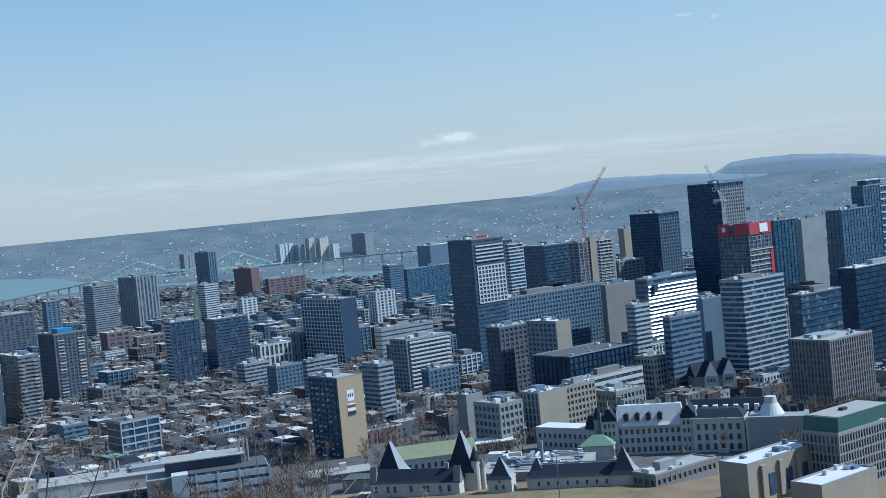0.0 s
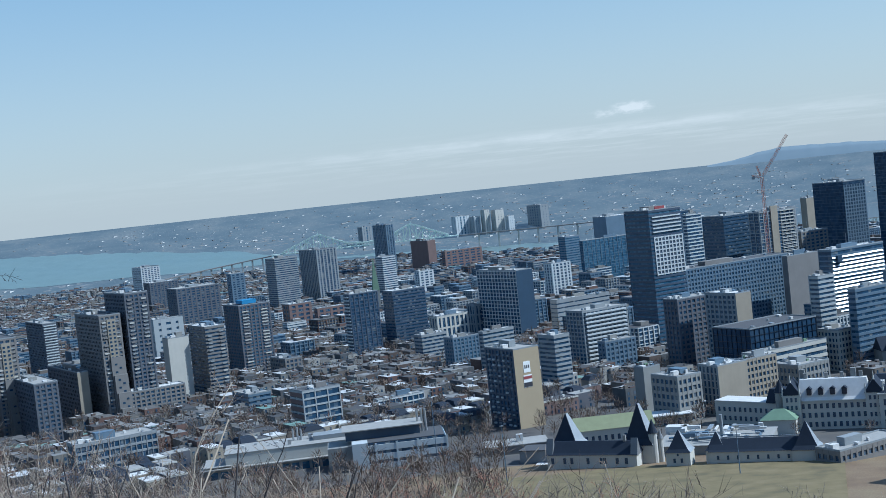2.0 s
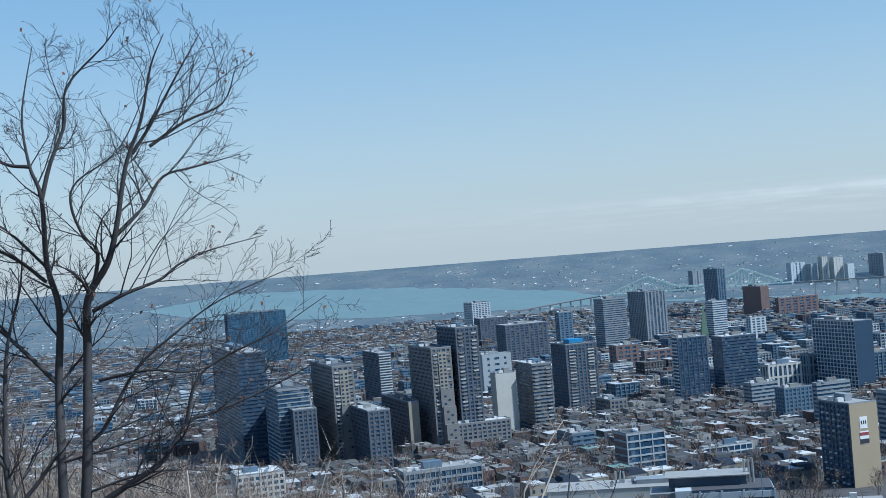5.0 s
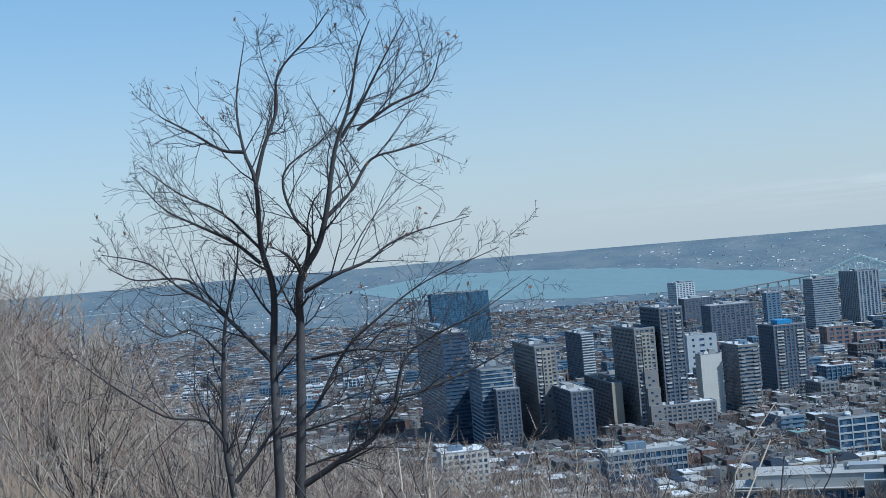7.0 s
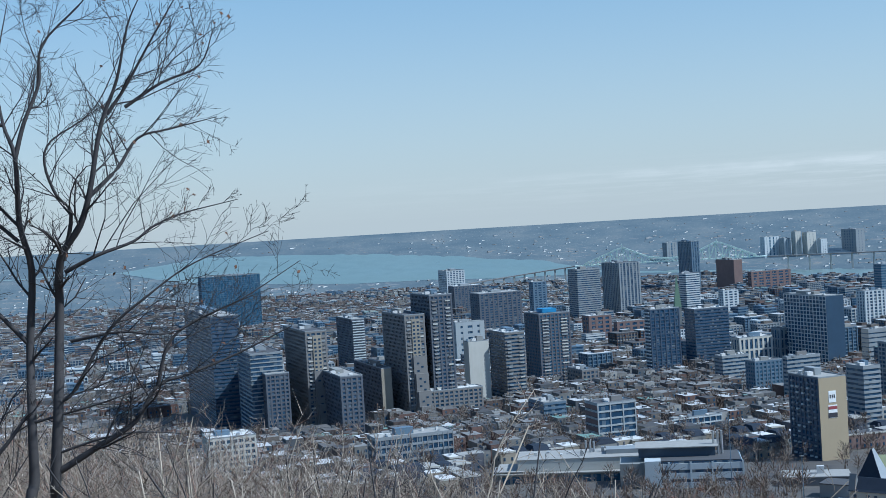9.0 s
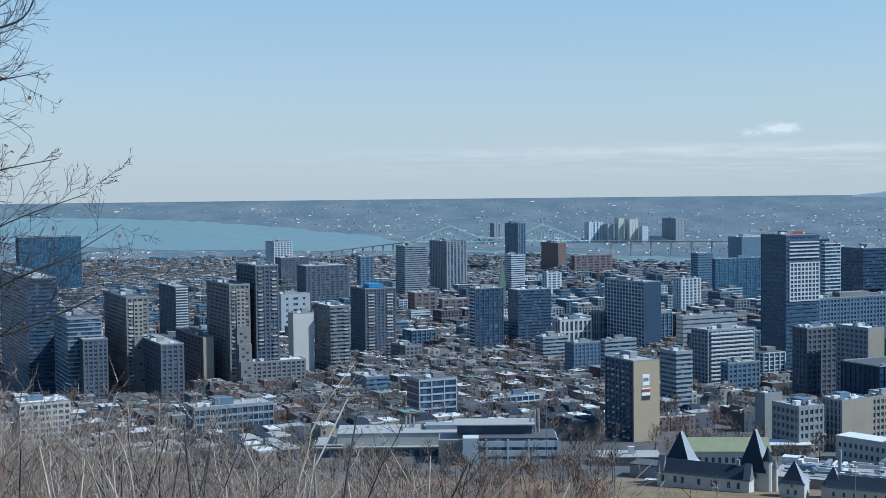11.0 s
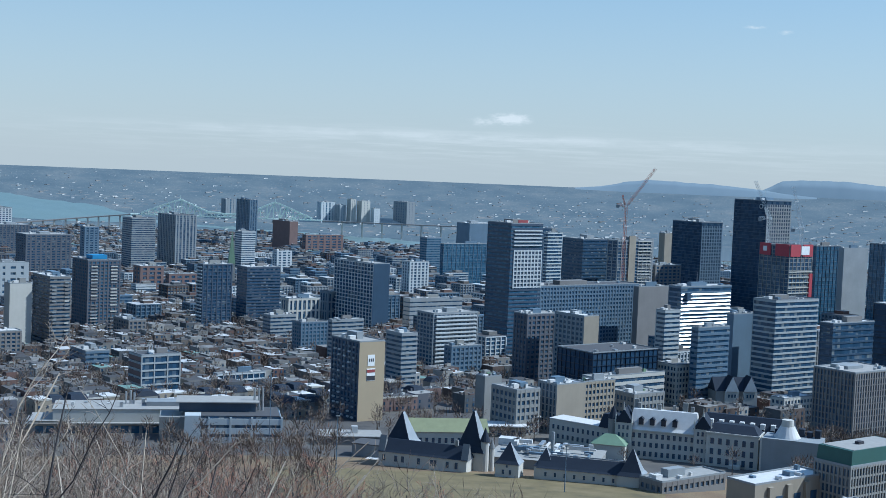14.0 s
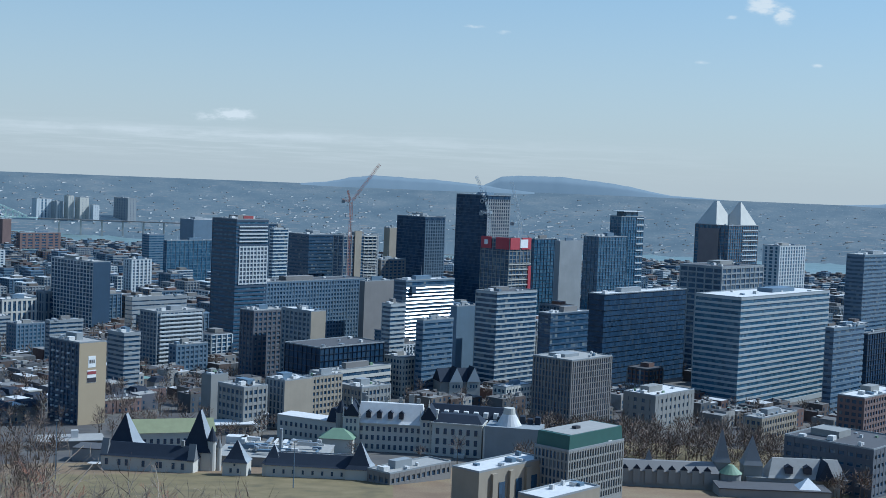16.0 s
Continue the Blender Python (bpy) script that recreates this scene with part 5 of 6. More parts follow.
spire = thing("church_spire", "slender green copper church spire", "church", -319.0, 1670.0, 49.0, 20)
FOOT.append((-319, 1670, 14))
box("nave", spire, 6, 12, -3, 16, 34, 19, "grey")
put("nave_roof", gable_mesh("nave_roof", 34, 17, 9, "slate"), spire, 6, 12, 16, 90)
box("belfry", spire, 0, -8, -3, 8, 8, 48, "grey")
put("spire_roof", hip_mesh("spire_roof", 8.6, 8.6, 40, 0.3, 0.3, "copper"), spire, 0, -8, 45, 0)

# flagpole masts on the near slope
for x, y, h in ((-58.0, 545.0, 24.0), (34.0, 520.0, 19.0), (-96.0, 610.0, 36.0)):
    mast = thing("light_mast", "thin grey steel light mast", "mast", x, y, ground_xy(x, y), 0)
    put("pole", cone_mesh("pole", 0.22, 0.12, h, "steel", 8), mast, 0, 0, -0.5)
    box("lamp_head", mast, 0, 0, h - 0.6, 1.6, 0.5, 0.4, "metal")

# ---- meadow below the hospital ----
m, n, b = material("dry_grass")
o = n.coords()
c = n.ramp(n.noise(o, 0.12, 5), [(0.3, (0.1, 0.08, 0.035)), (0.5, (0.16, 0.122, 0.05)), (0.7, (0.205, 0.155, 0.075))])
n.put(b.inputs["Base Color"], n.mix(n.math("MULTIPLY", n.noise(o, 2.0, 4), 0.5), c, (0.1, 0.08, 0.045)))
b.inputs["Roughness"].default_value = 0.95
GRASS = m


def lawn(a0, a1, r0, r1, label):
    lv, lf = [], []
    na, nr = 40, 12
    for i in range(na + 1):
        a = a0 + (a1 - a0) * i / na
        for k in range(nr + 1):
            w = 6 * noise.noise((a * 1.3, k * 0.01, r0))
            r = r0 + (r1 - r0) * k / nr + (w if k in (0, nr) else 0)
            lv.append((r * math.sin(radians(a)), r * math.cos(radians(a)), ground_z(r, a) + 0.25))
        if i:
            for k in range(nr):
                p = (i - 1) * (nr + 1) + k
                lf.append((p, p + nr + 1, p + nr + 2, p + 1))
    tagged(new("grass", mesh_of("grass", lv, lf, [GRASS], None, True)), label, "grass", kind="structure")


lawn(-9, 8, 440, 560, "dry yellow-green winter meadow on the slope")
lawn(13.5, 27, 585, 720, "dry college lawn with bare trees")


# ---- low city ----
CA, SA = math.cos(radians(39)), math.sin(radians(39))


CELLS, COUNTED = {}, [0]


def free(x, y, pad):
    """Whether a spot lies clear of all placed buildings."""
    while COUNTED[0] < len(FOOT):
        fx, fy, fr = FOOT[COUNTED[0]]
        COUNTED[0] += 1
        for i in range(int((fx - fr - 15) // 50), int((fx + fr + 15) // 50) + 1):
            for j in range(int((fy - fr - 15) // 50), int((fy + fr + 15) // 50) + 1):
                CELLS.setdefault((i, j), []).append((fx, fy, fr))
    for fx, fy, fr in CELLS.get((int(x // 50), int(y // 50)), ()):
        if (x - fx) ** 2 + (y - fy) ** 2 < (fr + pad) ** 2:
            return False
    return True


def house_proto(w, d, h, wall, roof, gable):
    root = thing("row_house", "%s row house with flat roof and sash windows" % {"red": "red brick", "brown": "brown brick", "taupe": "taupe brick", "sand": "sand brick", "grey": "grey stone"}[wall], "house", 0, 0, -500, 0, "row houses under the hill")
    box("wall", root, 0, 0, -2, w, d, h + 2, wall)
    if gable:
        put("roof", hip_mesh("roof", w + 0.4, d + 0.4, 2.6, w * 0.8, d * 0.55, "slate"), root, 0, 0, h, 0, "dark mansard roof")
    else:
        box("roof", root, 0, 0, h + 0.002, w - 0.5, d - 0.5, 0.15, roof)
        box("cornice", root, 0, -d / 2, h - 0.5, w, 0.5, 0.9, "pale")
    for k in range(2):
        for z in (1.0, 4.2):
            box("window", root, -w / 4 + k * w / 2, -d / 2 - 0.02, z, 1.1, 0.2, 1.8, "glass")
            box("window", root, -w / 2 - 0.02, -d / 4 + k * d / 2, z, 0.2, 1.1, 1.7, "glass")
    box("chimney", root, w / 2 - 0.8, d / 4, h, 0.8, 0.8, 2.0, "brown")
    box("rooftop_unit", root, -w / 5, 0, h + 0.16, 1.4, 1.2, 1.1, "snow" if roof == "tar" else "metal")
    return root


protos = [house_proto(8.5, 13, 8.5, "red", "tar", False), house_proto(9.5, 14, 9.5, "brown", "gravel", False), house_proto(8, 12, 7.5, "taupe", "snow", True),
          house_proto(9, 13, 9, "sand", "snow", False), house_proto(10, 14, 8, "grey", "tar", True)]
hr = random.Random(21)
LOW = dict(v=[], f=[], i=[])


def low_box(cx, cy, z, w, d, h, mat, top=None, rot=(CA, SA)):
    ca, sa2 = rot
    o = len(LOW["v"])
    for zz in (z, z + h):
        for a, c in ((-w / 2, -d / 2), (w / 2, -d / 2), (w / 2, d / 2), (-w / 2, d / 2)):
            LOW["v"].append((cx + a * ca - c * sa2, cy + a * sa2 + c * ca, zz))
    LOW["f"] += [(o, o + 1, o + 5, o + 4), (o + 1, o + 2, o + 6, o + 5), (o + 2, o + 3, o + 7, o + 6), (o + 3, o, o + 4, o + 7)]
    LOW["i"] += [mat] * 4
    # the roof lies on as a piece of its own
    p = len(LOW["v"])
    for k in range(4):
        LOW["v"].append(LOW["v"][o + 4 + k][:2] + (z + h,))
    LOW["f"].append((p, p + 1, p + 2, p + 3))
    LOW["i"].append(mat if top is None else top)


near_houses = 0
trees_at = []
v = 300.0
row = 0
while v < 4350:
    u = -1900.0
    street = row % 3 == 2
    while u < 3000:
        w = hr.uniform(7.5, 12)
        x, y = u * CA - v * SA, u * SA + v * CA
        u += w + (0.0 if hr.random() < 0.93 else hr.uniform(6, 14))
        r, a = math.hypot(x, y), math.degrees(math.atan2(x, y))
        if a < -47 or a > 33 or r < 640 or r > min(4100, r_of_el(lerp(a, NEAR_SHORE)) - 140):
            continue
        if r > 3100 and hr.random() < 0.45:
            continue
        if r < 735 and a > -10 or (r < 800 and a > 3.5) or (a < -37 and r < 1000):
            continue
        if not free(x, y, 7 if r < 1500 else 5):
            continue
        if r > 1250 and hr.random() < 0.12:
            trees_at.append((x, y))
            continue
        if r < 1250 and hr.random() < 0.18:
            trees_at.append((x, y))
            continue
        z = ground_z(r, a)
        if r < 905 and a < -2 and near_houses < 95:
            near_houses += 1
            c = copy_thing(hr.choice(protos), pose(x, y, z, 0, 0, 39 + hr.choice((0, 0, 0, 90))))
            continue
        d = hr.uniform(11, 16)
        h = hr.choice((7, 8, 9.5, 10, 11))
        downtown = max(0.0, min(1.0, (a + (4 if r < 1300 else 14)) / 16)) * max(0.0, min(1.0, (r - 850) / 300))
        if hr.random() < (0.004 if r < 1150 else 0.02 if r < 1350 else 0.08) + 0.42 * downtown:
            # a mid-rise block with window bands
            w2, d2, h2 = hr.uniform(16, 30), hr.uniform(14, 26), hr.uniform(13, 22 + 22 * downtown)
            if r > 2600:
                h2 *= 0.7
            if not free(x, y, 14):
                continue
            low_box(x, y, z - 2, w2 - 0.6, d2 - 0.6, h2 + 2, 2, 1)
            k, mw = 3.0, hr.choice((0, 3, 4, 5, 3))
            fl_, bh, face = hr.uniform(3.0, 3.8), hr.uniform(0.7, 1.9), hr.random()
            while k < h2 - 0.5:
                low_box(x, y, z + k, w2, d2, bh, mw)
                k += fl_
            if face < 0.6:
                for side, ln in ((0, w2), (1, d2)):
                    nb = max(3, int(ln / hr.uniform(3.0, 5.0)))
                    for j in range(nb + 1):
                        q = -ln / 2 + ln * j / nb
                        px, py = (q, -d2 / 2) if side == 0 else (-w2 / 2, q)
                        low_box(x + px * CA - py * SA, y + px * SA + py * CA, z, 0.9, 0.9, h2 - 0.7, mw)
            low_box(x, y, z + h2 - 0.6, w2 + 0.1, d2 + 0.1, 0.9, mw, 1)
            low_box(x + 2, y + 2, z + h2, w2 * 0.4, d2 * 0.4, 3.0, 0, 1)
            FOOT.append((x, y, 10))
            continue
        low_box(x, y, z - 2, w + 0.02, d, h + 2, 0, 1)
        if hr.random() < 0.5:
            low_box(x + hr.uniform(-2, 2), y + hr.uniform(-3, 3), z + h, 1.6, 1.6, 1.4, 0, 1)
        if r < 1300:
            # back sheds, stair heads and vents
            for _ in range(hr.randint(1, 3)):
                s = hr.uniform(1.2, 4.0)
                px, py = hr.uniform(-0.4, 0.4) * w, hr.uniform(-0.45, 0.8) * d
                low_box(x + px * CA - py * SA, y + px * SA + py * CA, z - 1 if py > d / 2 else z + h, s, s * 0.8, 4.5 if py > d / 2 else hr.uniform(0.5, 1.8), 0, 1)
            for fl in range(int(h / 3.2)):
                for k in (-0.27, 0.27):
                    px, py = k * w, -d / 2 - 0.02
                    low_box(x + px * CA - py * SA, y + px * SA + py * CA, z + 1 + fl * 3.1, 1.3, 0.2, 1.8, 2)
    row += 1
    v += 15.0 + (17.0 if street else 8.0)
    for _ in range(450):
        uu = hr.uniform(-1900, 2600)
        x, y = uu * CA - (v - 11) * SA, uu * SA + (v - 11) * CA
        r, a = math.hypot(x, y), math.degrees(math.atan2(x, y))
        if 640 < r < 3500 and -47 < a < 33 and hr.random() < (0.95 if a < -2 else 0.5):
            trees_at.append((x, y))
for p in protos:
    for c in list(p.children_recursive):
        bpy.data.objects.remove(c)
    bpy.data.objects.remove(p)
LOWWALL = island_mat("low_city_wall", [(0.0, (0.17, 0.095, 0.078)), (0.16, (0.115, 0.085, 0.075)), (0.36, (0.18, 0.155, 0.135)), (0.54, (0.25, 0.245, 0.23)), (0.72, (0.1, 0.112, 0.125)), (0.88, (0.44, 0.43, 0.4))])
LOWROOF = island_mat("low_city_roof", [(0.0, (0.065, 0.065, 0.07)), (0.32, (0.14, 0.135, 0.13)), (0.58, (0.28, 0.275, 0.265)), (0.82, (0.66, 0.66, 0.65)), (0.97, (0.2, 0.34, 0.3))])
tagged(new("low_city", mesh_of("low_city", LOW["v"], LOW["f"], [LOWWALL, LOWROOF, M["glass"], M["steel"], M["white"], M["concrete"]], LOW["i"])), "rows of low brick houses with flat grey and white roofs", "houses", kind="stuff")

# sheds, warehouses and woods on the far plain
FARB = dict(v=[], f=[], i=[])
LOW = FARB
for _ in range(2200):
    a, e = hr.uniform(-55, 36), -0.62 - 2.3 * hr.random() ** 0.85
    r = r_of_el(e)
    if lerp(a, NEAR_SHORE) < e < lerp(a, FAR_SHORE) + 0.1 or r < 3650:
        continue
    lw = hr.uniform(4, 16) * (3.0 if hr.random() < 0.07 else 1.0)
    x, y = r * math.sin(radians(a)), r * math.cos(radians(a))
    low_box(x, y, ground_z(r) - 2, lw, 4, 2.0 + hr.uniform(0.6, 1.0) * (1.0 + 2.6 * min(1.0, (-0.6 - e) / 2)), 0 if hr.random() < 0.6 else 1, 0, (math.cos(radians(48 - a)), math.sin(radians(48 - a))))
tagged(new("far_suburb", mesh_of("far_suburb", FARB["v"], FARB["f"], [island_mat("far_shed", [(0.0, (0.42, 0.42, 0.42)), (0.3, (0.22, 0.22, 0.21)), (0.6, (0.3, 0.29, 0.28)), (0.9, (0.7, 0.7, 0.7))]), M["snow"]], FARB["i"])), "pale sheds and warehouses on the plain", "sheds", kind="stuff")
fv, ff = [], []
for _ in range(3600):
    a, e = hr.uniform(-55, 36), -0.55 - 2.3 * hr.random() ** 1.3
    r = r_of_el(e)
    if lerp(a, NEAR_SHORE) < e < lerp(a, FAR_SHORE) + 0.1 or r < 3650:
        continue
    lw, o = hr.uniform(8, 42), len(fv)
    z, ca, sa2 = ground_z(r) - 1, math.cos(radians(-a)), math.sin(radians(-a))
    K2 = 4
    for k in range(K2):
        s = -lw / 2 + lw * k / (K2 - 1)
        t = 0.9 + hr.uniform(0.5, 1.9) * min(1.0, (-0.5 - e) / 1.6) * (0.3 if k in (0, K2 - 1) else 1)
        for c, zz in ((-5, 0), (0, t), (5, 0)):
            rr = r + c
            fv.append((rr * math.sin(radians(a)) + s * ca, rr * math.cos(radians(a)) + s * sa2, z + zz))
        if k:
            p = o + (k - 1) * 3
            ff += [(p, p + 3, p + 4, p + 1), (p + 1, p + 4, p + 5, p + 2)]
# woodland tones are lightened and blued in place of haze
tagged(new("far_woods", mesh_of("far_woods", fv, ff, [island_mat("far_wood", [(0.0, (0.22, 0.25, 0.27)), (0.5, (0.27, 0.28, 0.28)), (0.8, (0.3, 0.29, 0.27))])])), "belts of bare woodland on the plain", "woods", kind="stuff")


# ---- bare street trees ----
def sliver_tree(rng, count, thick=1.0):
    """Points of one bare crown: slivers that fan out from a short stem."""
    out = []
    for _ in range(count):
        t = rng.random() ** 0.6
        az_, el_ = rng.uniform(0, 6.283), rng.uniform(-0.15, 1.45)
        base = Vector((0, 0, 0.38 + 0.22 * t))
        dirn = Vector((math.cos(az_) * math.cos(el_), math.sin(az_) * math.cos(el_), math.sin(el_)))
        p = base + dirn * t * 0.26
        q = p + (dirn + Vector((rng.uniform(-0.5, 0.5), rng.uniform(-0.5, 0.5), rng.uniform(0, 0.5)))).normalized() * rng.uniform(0.08, 0.24)
        s = Vector((rng.uniform(-1, 1), rng.uniform(-1, 1), rng.uniform(-0.3, 0.3))).normalized() * rng.uniform(0.007, 0.013) * thick
        out.append((p - s, p + s, q))
    s = 0.018
    for a0 in (0, 1.57):
        d = Vector((math.cos(a0), math.sin(a0), 0)) * s
        out.append((-d, d, Vector((0, 0, 0.6))))
    return np.array([[tuple(k) for k in t] for t in out], dtype=np.float32)


tr = random.Random(5)
kinds = [sliver_tree(tr, 105, 1.25) for _ in range(6)]
kinds_far = [sliver_tree(tr, 28, 1.9) for _ in range(6)]
for _ in range(560):
    a, r = tr.uniform(13, 28), tr.uniform(575, 740)
    trees_at.append((r * math.sin(radians(a)), r * math.cos(radians(a))))
for _ in range(110):
    a, r = tr.uniform(-11, 14), tr.uniform(598, 735)
    trees_at.append((r * math.sin(radians(a)), r * math.cos(radians(a))))
for _ in range(420):
    a, r = tr.uniform(-32, -6), tr.uniform(470, 660)
    trees_at.append((r * math.sin(radians(a)), r * math.cos(radians(a))))
chunks = []
for x, y in trees_at:
    if not free(x, y, 2.0):
        continue
    a = tr.uniform(0, 6.283)
    h = tr.uniform(9, 17)
    k = (kinds if math.hypot(x, y) < 980 else kinds_far)[tr.randrange(6)] * np.array([h, h, h], dtype=np.float32)
    ca, sa2 = math.cos(a), math.sin(a)
    q = k.copy()
    q[..., 0], q[..., 1] = k[..., 0] * ca - k[..., 1] * sa2, k[..., 0] * sa2 + k[..., 1] * ca
    chunks.append(q + np.array([x, y, ground_xy(x, y) - 0.2], dtype=np.float32))
pts = np.concatenate(chunks).reshape(-1, 3)
tm = bpy.data.meshes.new("street_trees")
nt = len(pts) // 3
tm.vertices.add(len(pts))
tm.vertices.foreach_set("co", pts.ravel())
tm.loops.add(len(pts))
tm.loops.foreach_set("vertex_index", np.arange(len(pts), dtype=np.int32))
tm.polygons.add(nt)
tm.polygons.foreach_set("loop_start", np.arange(0, nt * 3, 3, dtype=np.int32))
tm.update()
tm.materials.append(island_mat("street_twig", [(0.0, (0.22, 0.165, 0.125)), (0.4, (0.14, 0.105, 0.085)), (0.7, (0.27, 0.21, 0.155)), (0.9, (0.22, 0.12, 0.09))], 0.95))
tagged(new("street_trees", tm), "bare brown street trees between the houses", "trees", kind="stuff")


# ---- bare trees, grown limb by limb ----
class Wood:
    """Collects tapered limbs as one mesh. thin: the finest shoot's radius; split: how many shoots a shoot bears."""
    thin, split, fine, coarse = 0.0036, 0.5, 2, 4

    def __init__(self, seed):
        self.v, self.f, self.rng, self.tips = [], [], random.Random(seed), []

    def limb(self, pts, r0, r1, sides=5):
        o, L = len(self.v), len(pts)
        for i, p in enumerate(pts):
            k = (pts[min(i + 1, L - 1)] - pts[max(i - 1, 0)]).normalized()
            s = k.orthogonal().normalized()
            t = k.cross(s)
            r = r0 + (r1 - r0) * i / (L - 1)
            for j in range(sides):
                a = 2 * math.pi * j / sides
                self.v.append(tuple(p + (s * math.cos(a) + t * math.sin(a)) * r))
        for i in range(L - 1):
            for j in range(sides):
                self.f.append((o + i * sides + j, o + i * sides + (j + 1) % sides, o + (i + 1) * sides + (j + 1) % sides, o + (i + 1) * sides + j))

    def curve(self, p, d, length, steps, wander, lift):
        pts, d = [p], d.normalized()
        for _ in range(steps):
            d = (d + Vector([self.rng.gauss(0, wander) for _ in range(3)]) + Vector((0, 0, lift))).normalized()
            pts.append(pts[-1] + d * length / steps)
        return pts

    def twigs(self, pts, r0, r1, level, length, count, start=0.25, lift=0.1):
        """Side shoots along a limb, and theirs in turn."""
        if level == 0:
            return
        L = len(pts) - 1
        for i in range(count):
            t = start + (1 - start) * (i + self.rng.random()) / count
            k = min(int(t * L), L - 1)
            p = pts[k].lerp(pts[k + 1], t * L - k)
            d = (pts[k + 1] - pts[k]).normalized()
            out = d.orthogonal().normalized()
            out.rotate(Matrix.Rotation(self.rng.uniform(0, 6.283), 3, d))
            ln = length * self.rng.uniform(0.45, 1.3) * (1 - 0.62 * t)
            r = max(self.thin, (r0 + (r1 - r0) * t) * 0.5)
            c = self.curve(p, d * self.rng.uniform(0.7, 1.1) + out * 0.9, ln, self.coarse if level > 1 else self.fine, 0.13, lift)
            self.limb(c, r, max(self.thin * 0.7, r * 0.35), 4 if level > 1 and self.coarse > 3 else 3)
            if level == 1:
                self.tips.append(c[-1])
            self.twigs(c, r, r * 0.4, level - 1, ln * 0.72, max(3, int(count * self.split)), 0.12, lift)

    def mesh(self, name, mats):
        return mesh_of(name, self.v, self.f, mats, None, True)


def smooth_path(ctrl, per=4):
    """A rounded path through a few points."""
    P = [Vector(c) for c in ctrl]
    P = [P[0] * 2 - P[1]] + P + [P[-1] * 2 - P[-2]]
    out = []
    for i in range(1, len(P) - 2):
        for k in range(per):
            t = k / per
            a, bb, c, d = P[i - 1], P[i], P[i + 1], P[i + 2]
            out.append(0.5 * ((2 * bb) + (c - a) * t + (2 * a - 5 * bb + 4 * c - d) * t * t + (3 * bb - a - 3 * c + d) * t ** 3))
    out.append(P[-2])
    return out


# the big bare tree beside the lookout: x to its right, z up from eye height, metres
TREE_AZ, TREE_R = -36.6, 22.0
big = thing("bare_tree", "tall bare many-stemmed tree with fine dark twigs", "tree", TREE_R * math.sin(radians(TREE_AZ)), TREE_R * math.cos(radians(TREE_AZ)), EYE, -TREE_AZ - 0.4)
wood = Wood(11)
TIPS = []


def stem(r0, r1, *ctrl, shoots=9, length=1.1, level=3):
    """One limb of the big tree, by a few (x, z) points, leaning a little to and fro in depth."""
    pts = smooth_path([(x, 0.9 * noise.noise((x * 0.45, z * 0.4, 2.0)), z) for x, z in ctrl])
    w = Wood(wood.rng.randrange(9999))
    r0 = r0 if r0 > 0.08 else r0 * 0.8
    w.limb(pts, r0, r1, 8 if r0 > 0.05 else 6)
    w.twigs(pts, r0, r1, level, length * 1.95, int(shoots * 1.2), 0.4 if pts[0].z < -10 else 0.12, 0.06)
    TIPS.extend(w.tips)
    put("limb", w.mesh("limb", [M["bark"]]), big, 0, 0, 0)


stem(.11, .006, (-0.9, -13.2), (-0.75, -9.0), (-0.49, -4.37), (-0.39, -3.68), (-0.37, -2.95), (-0.33, -1.6), (-0.23, -0.43), (-0.36, 0.3), (-0.35, 1.29), (-0.5, 1.84), (-0.56, 2.66), (-0.34, 3.73), shoots=14, length=.9)
stem(.05, .008, (-0.35, 1.29), (-0.19, 1.82), (0.06, 2.43), (0.14, 3.06), (0.73, 3.65), (0.99, 3.95), shoots=10, length=.8)
stem(.04, .006, (-0.5, 1.8), (-0.85, 1.87), (-1.27, 2.17), (-1.69, 2.43), (-1.82, 2.53), shoots=8, length=.8)
stem(.045, .006, (-0.39, 0.03), (-0.8, 0.41), (-1.39, 0.75), (-1.81, 1.01), (-2.21, 1.53), shoots=10, length=.8)
stem(.055, .006, (-0.33, -1.6), (-0.83, -1.01), (-1.24, -0.57), (-1.74, -0.21), (-2.15, 0.18), (-2.87, 0.38), shoots=12, length=.9)
stem(.115, .006, (-0.5, -13.2), (-0.3, -9.0), (-0.09, -4.42), (-0.08, -3.72), (0.03, -2.63), (0.14, -1.19), (0.21, -0.29), (0.53, 0.22), (0.71, 0.75), (0.93, 1.73), (1.22, 2.44), (1.42, 3.24), (1.65, 3.73), shoots=14, length=.9)
stem(.05, .006, (0.7, 0.66), (1.15, 1.08), (1.5, 1.55), (2.02, 1.69), (2.77, 1.86), shoots=10, length=.9)
stem(.045, .006, (1.04, 1.91), (1.35, 2.34), (1.77, 3.03), (2.21, 3.73), shoots=9, length=.8)
stem(.04, .006, (1.32, 2.02), (1.9, 2.39), (2.52, 2.66), (2.75, 3.19), shoots=9, length=.8)
stem(.045, .006, (0.27, -0.48), (0.76, -0.25), (1.32, -0.07), (1.61, 0.13), (2.08, 0.32), (3.02, 0.51), shoots=10, length=.9)
stem(.045, .006, (0.26, -0.3), (0.41, 0.41), (0.21, 0.7), (0.07, 1.17), (0.19, 1.52), (0.86, 2.01), (1.41, 3.06), shoots=10, length=.8)
stem(.05, .006, (0.04, -2.49), (0.31, -2.29), (0.84, -1.44), (1.43, -0.95), (2.2, -0.47), (3.44, -0.03), shoots=12, length=.9)
stem(.07, .008, (0.01, -3.53), (0.6, -3.18), (1.17, -2.83), (1.53, -2.32), (2.05, -2.19), (2.81, -1.94), (3.67, -1.56), shoots=12, length=.9)
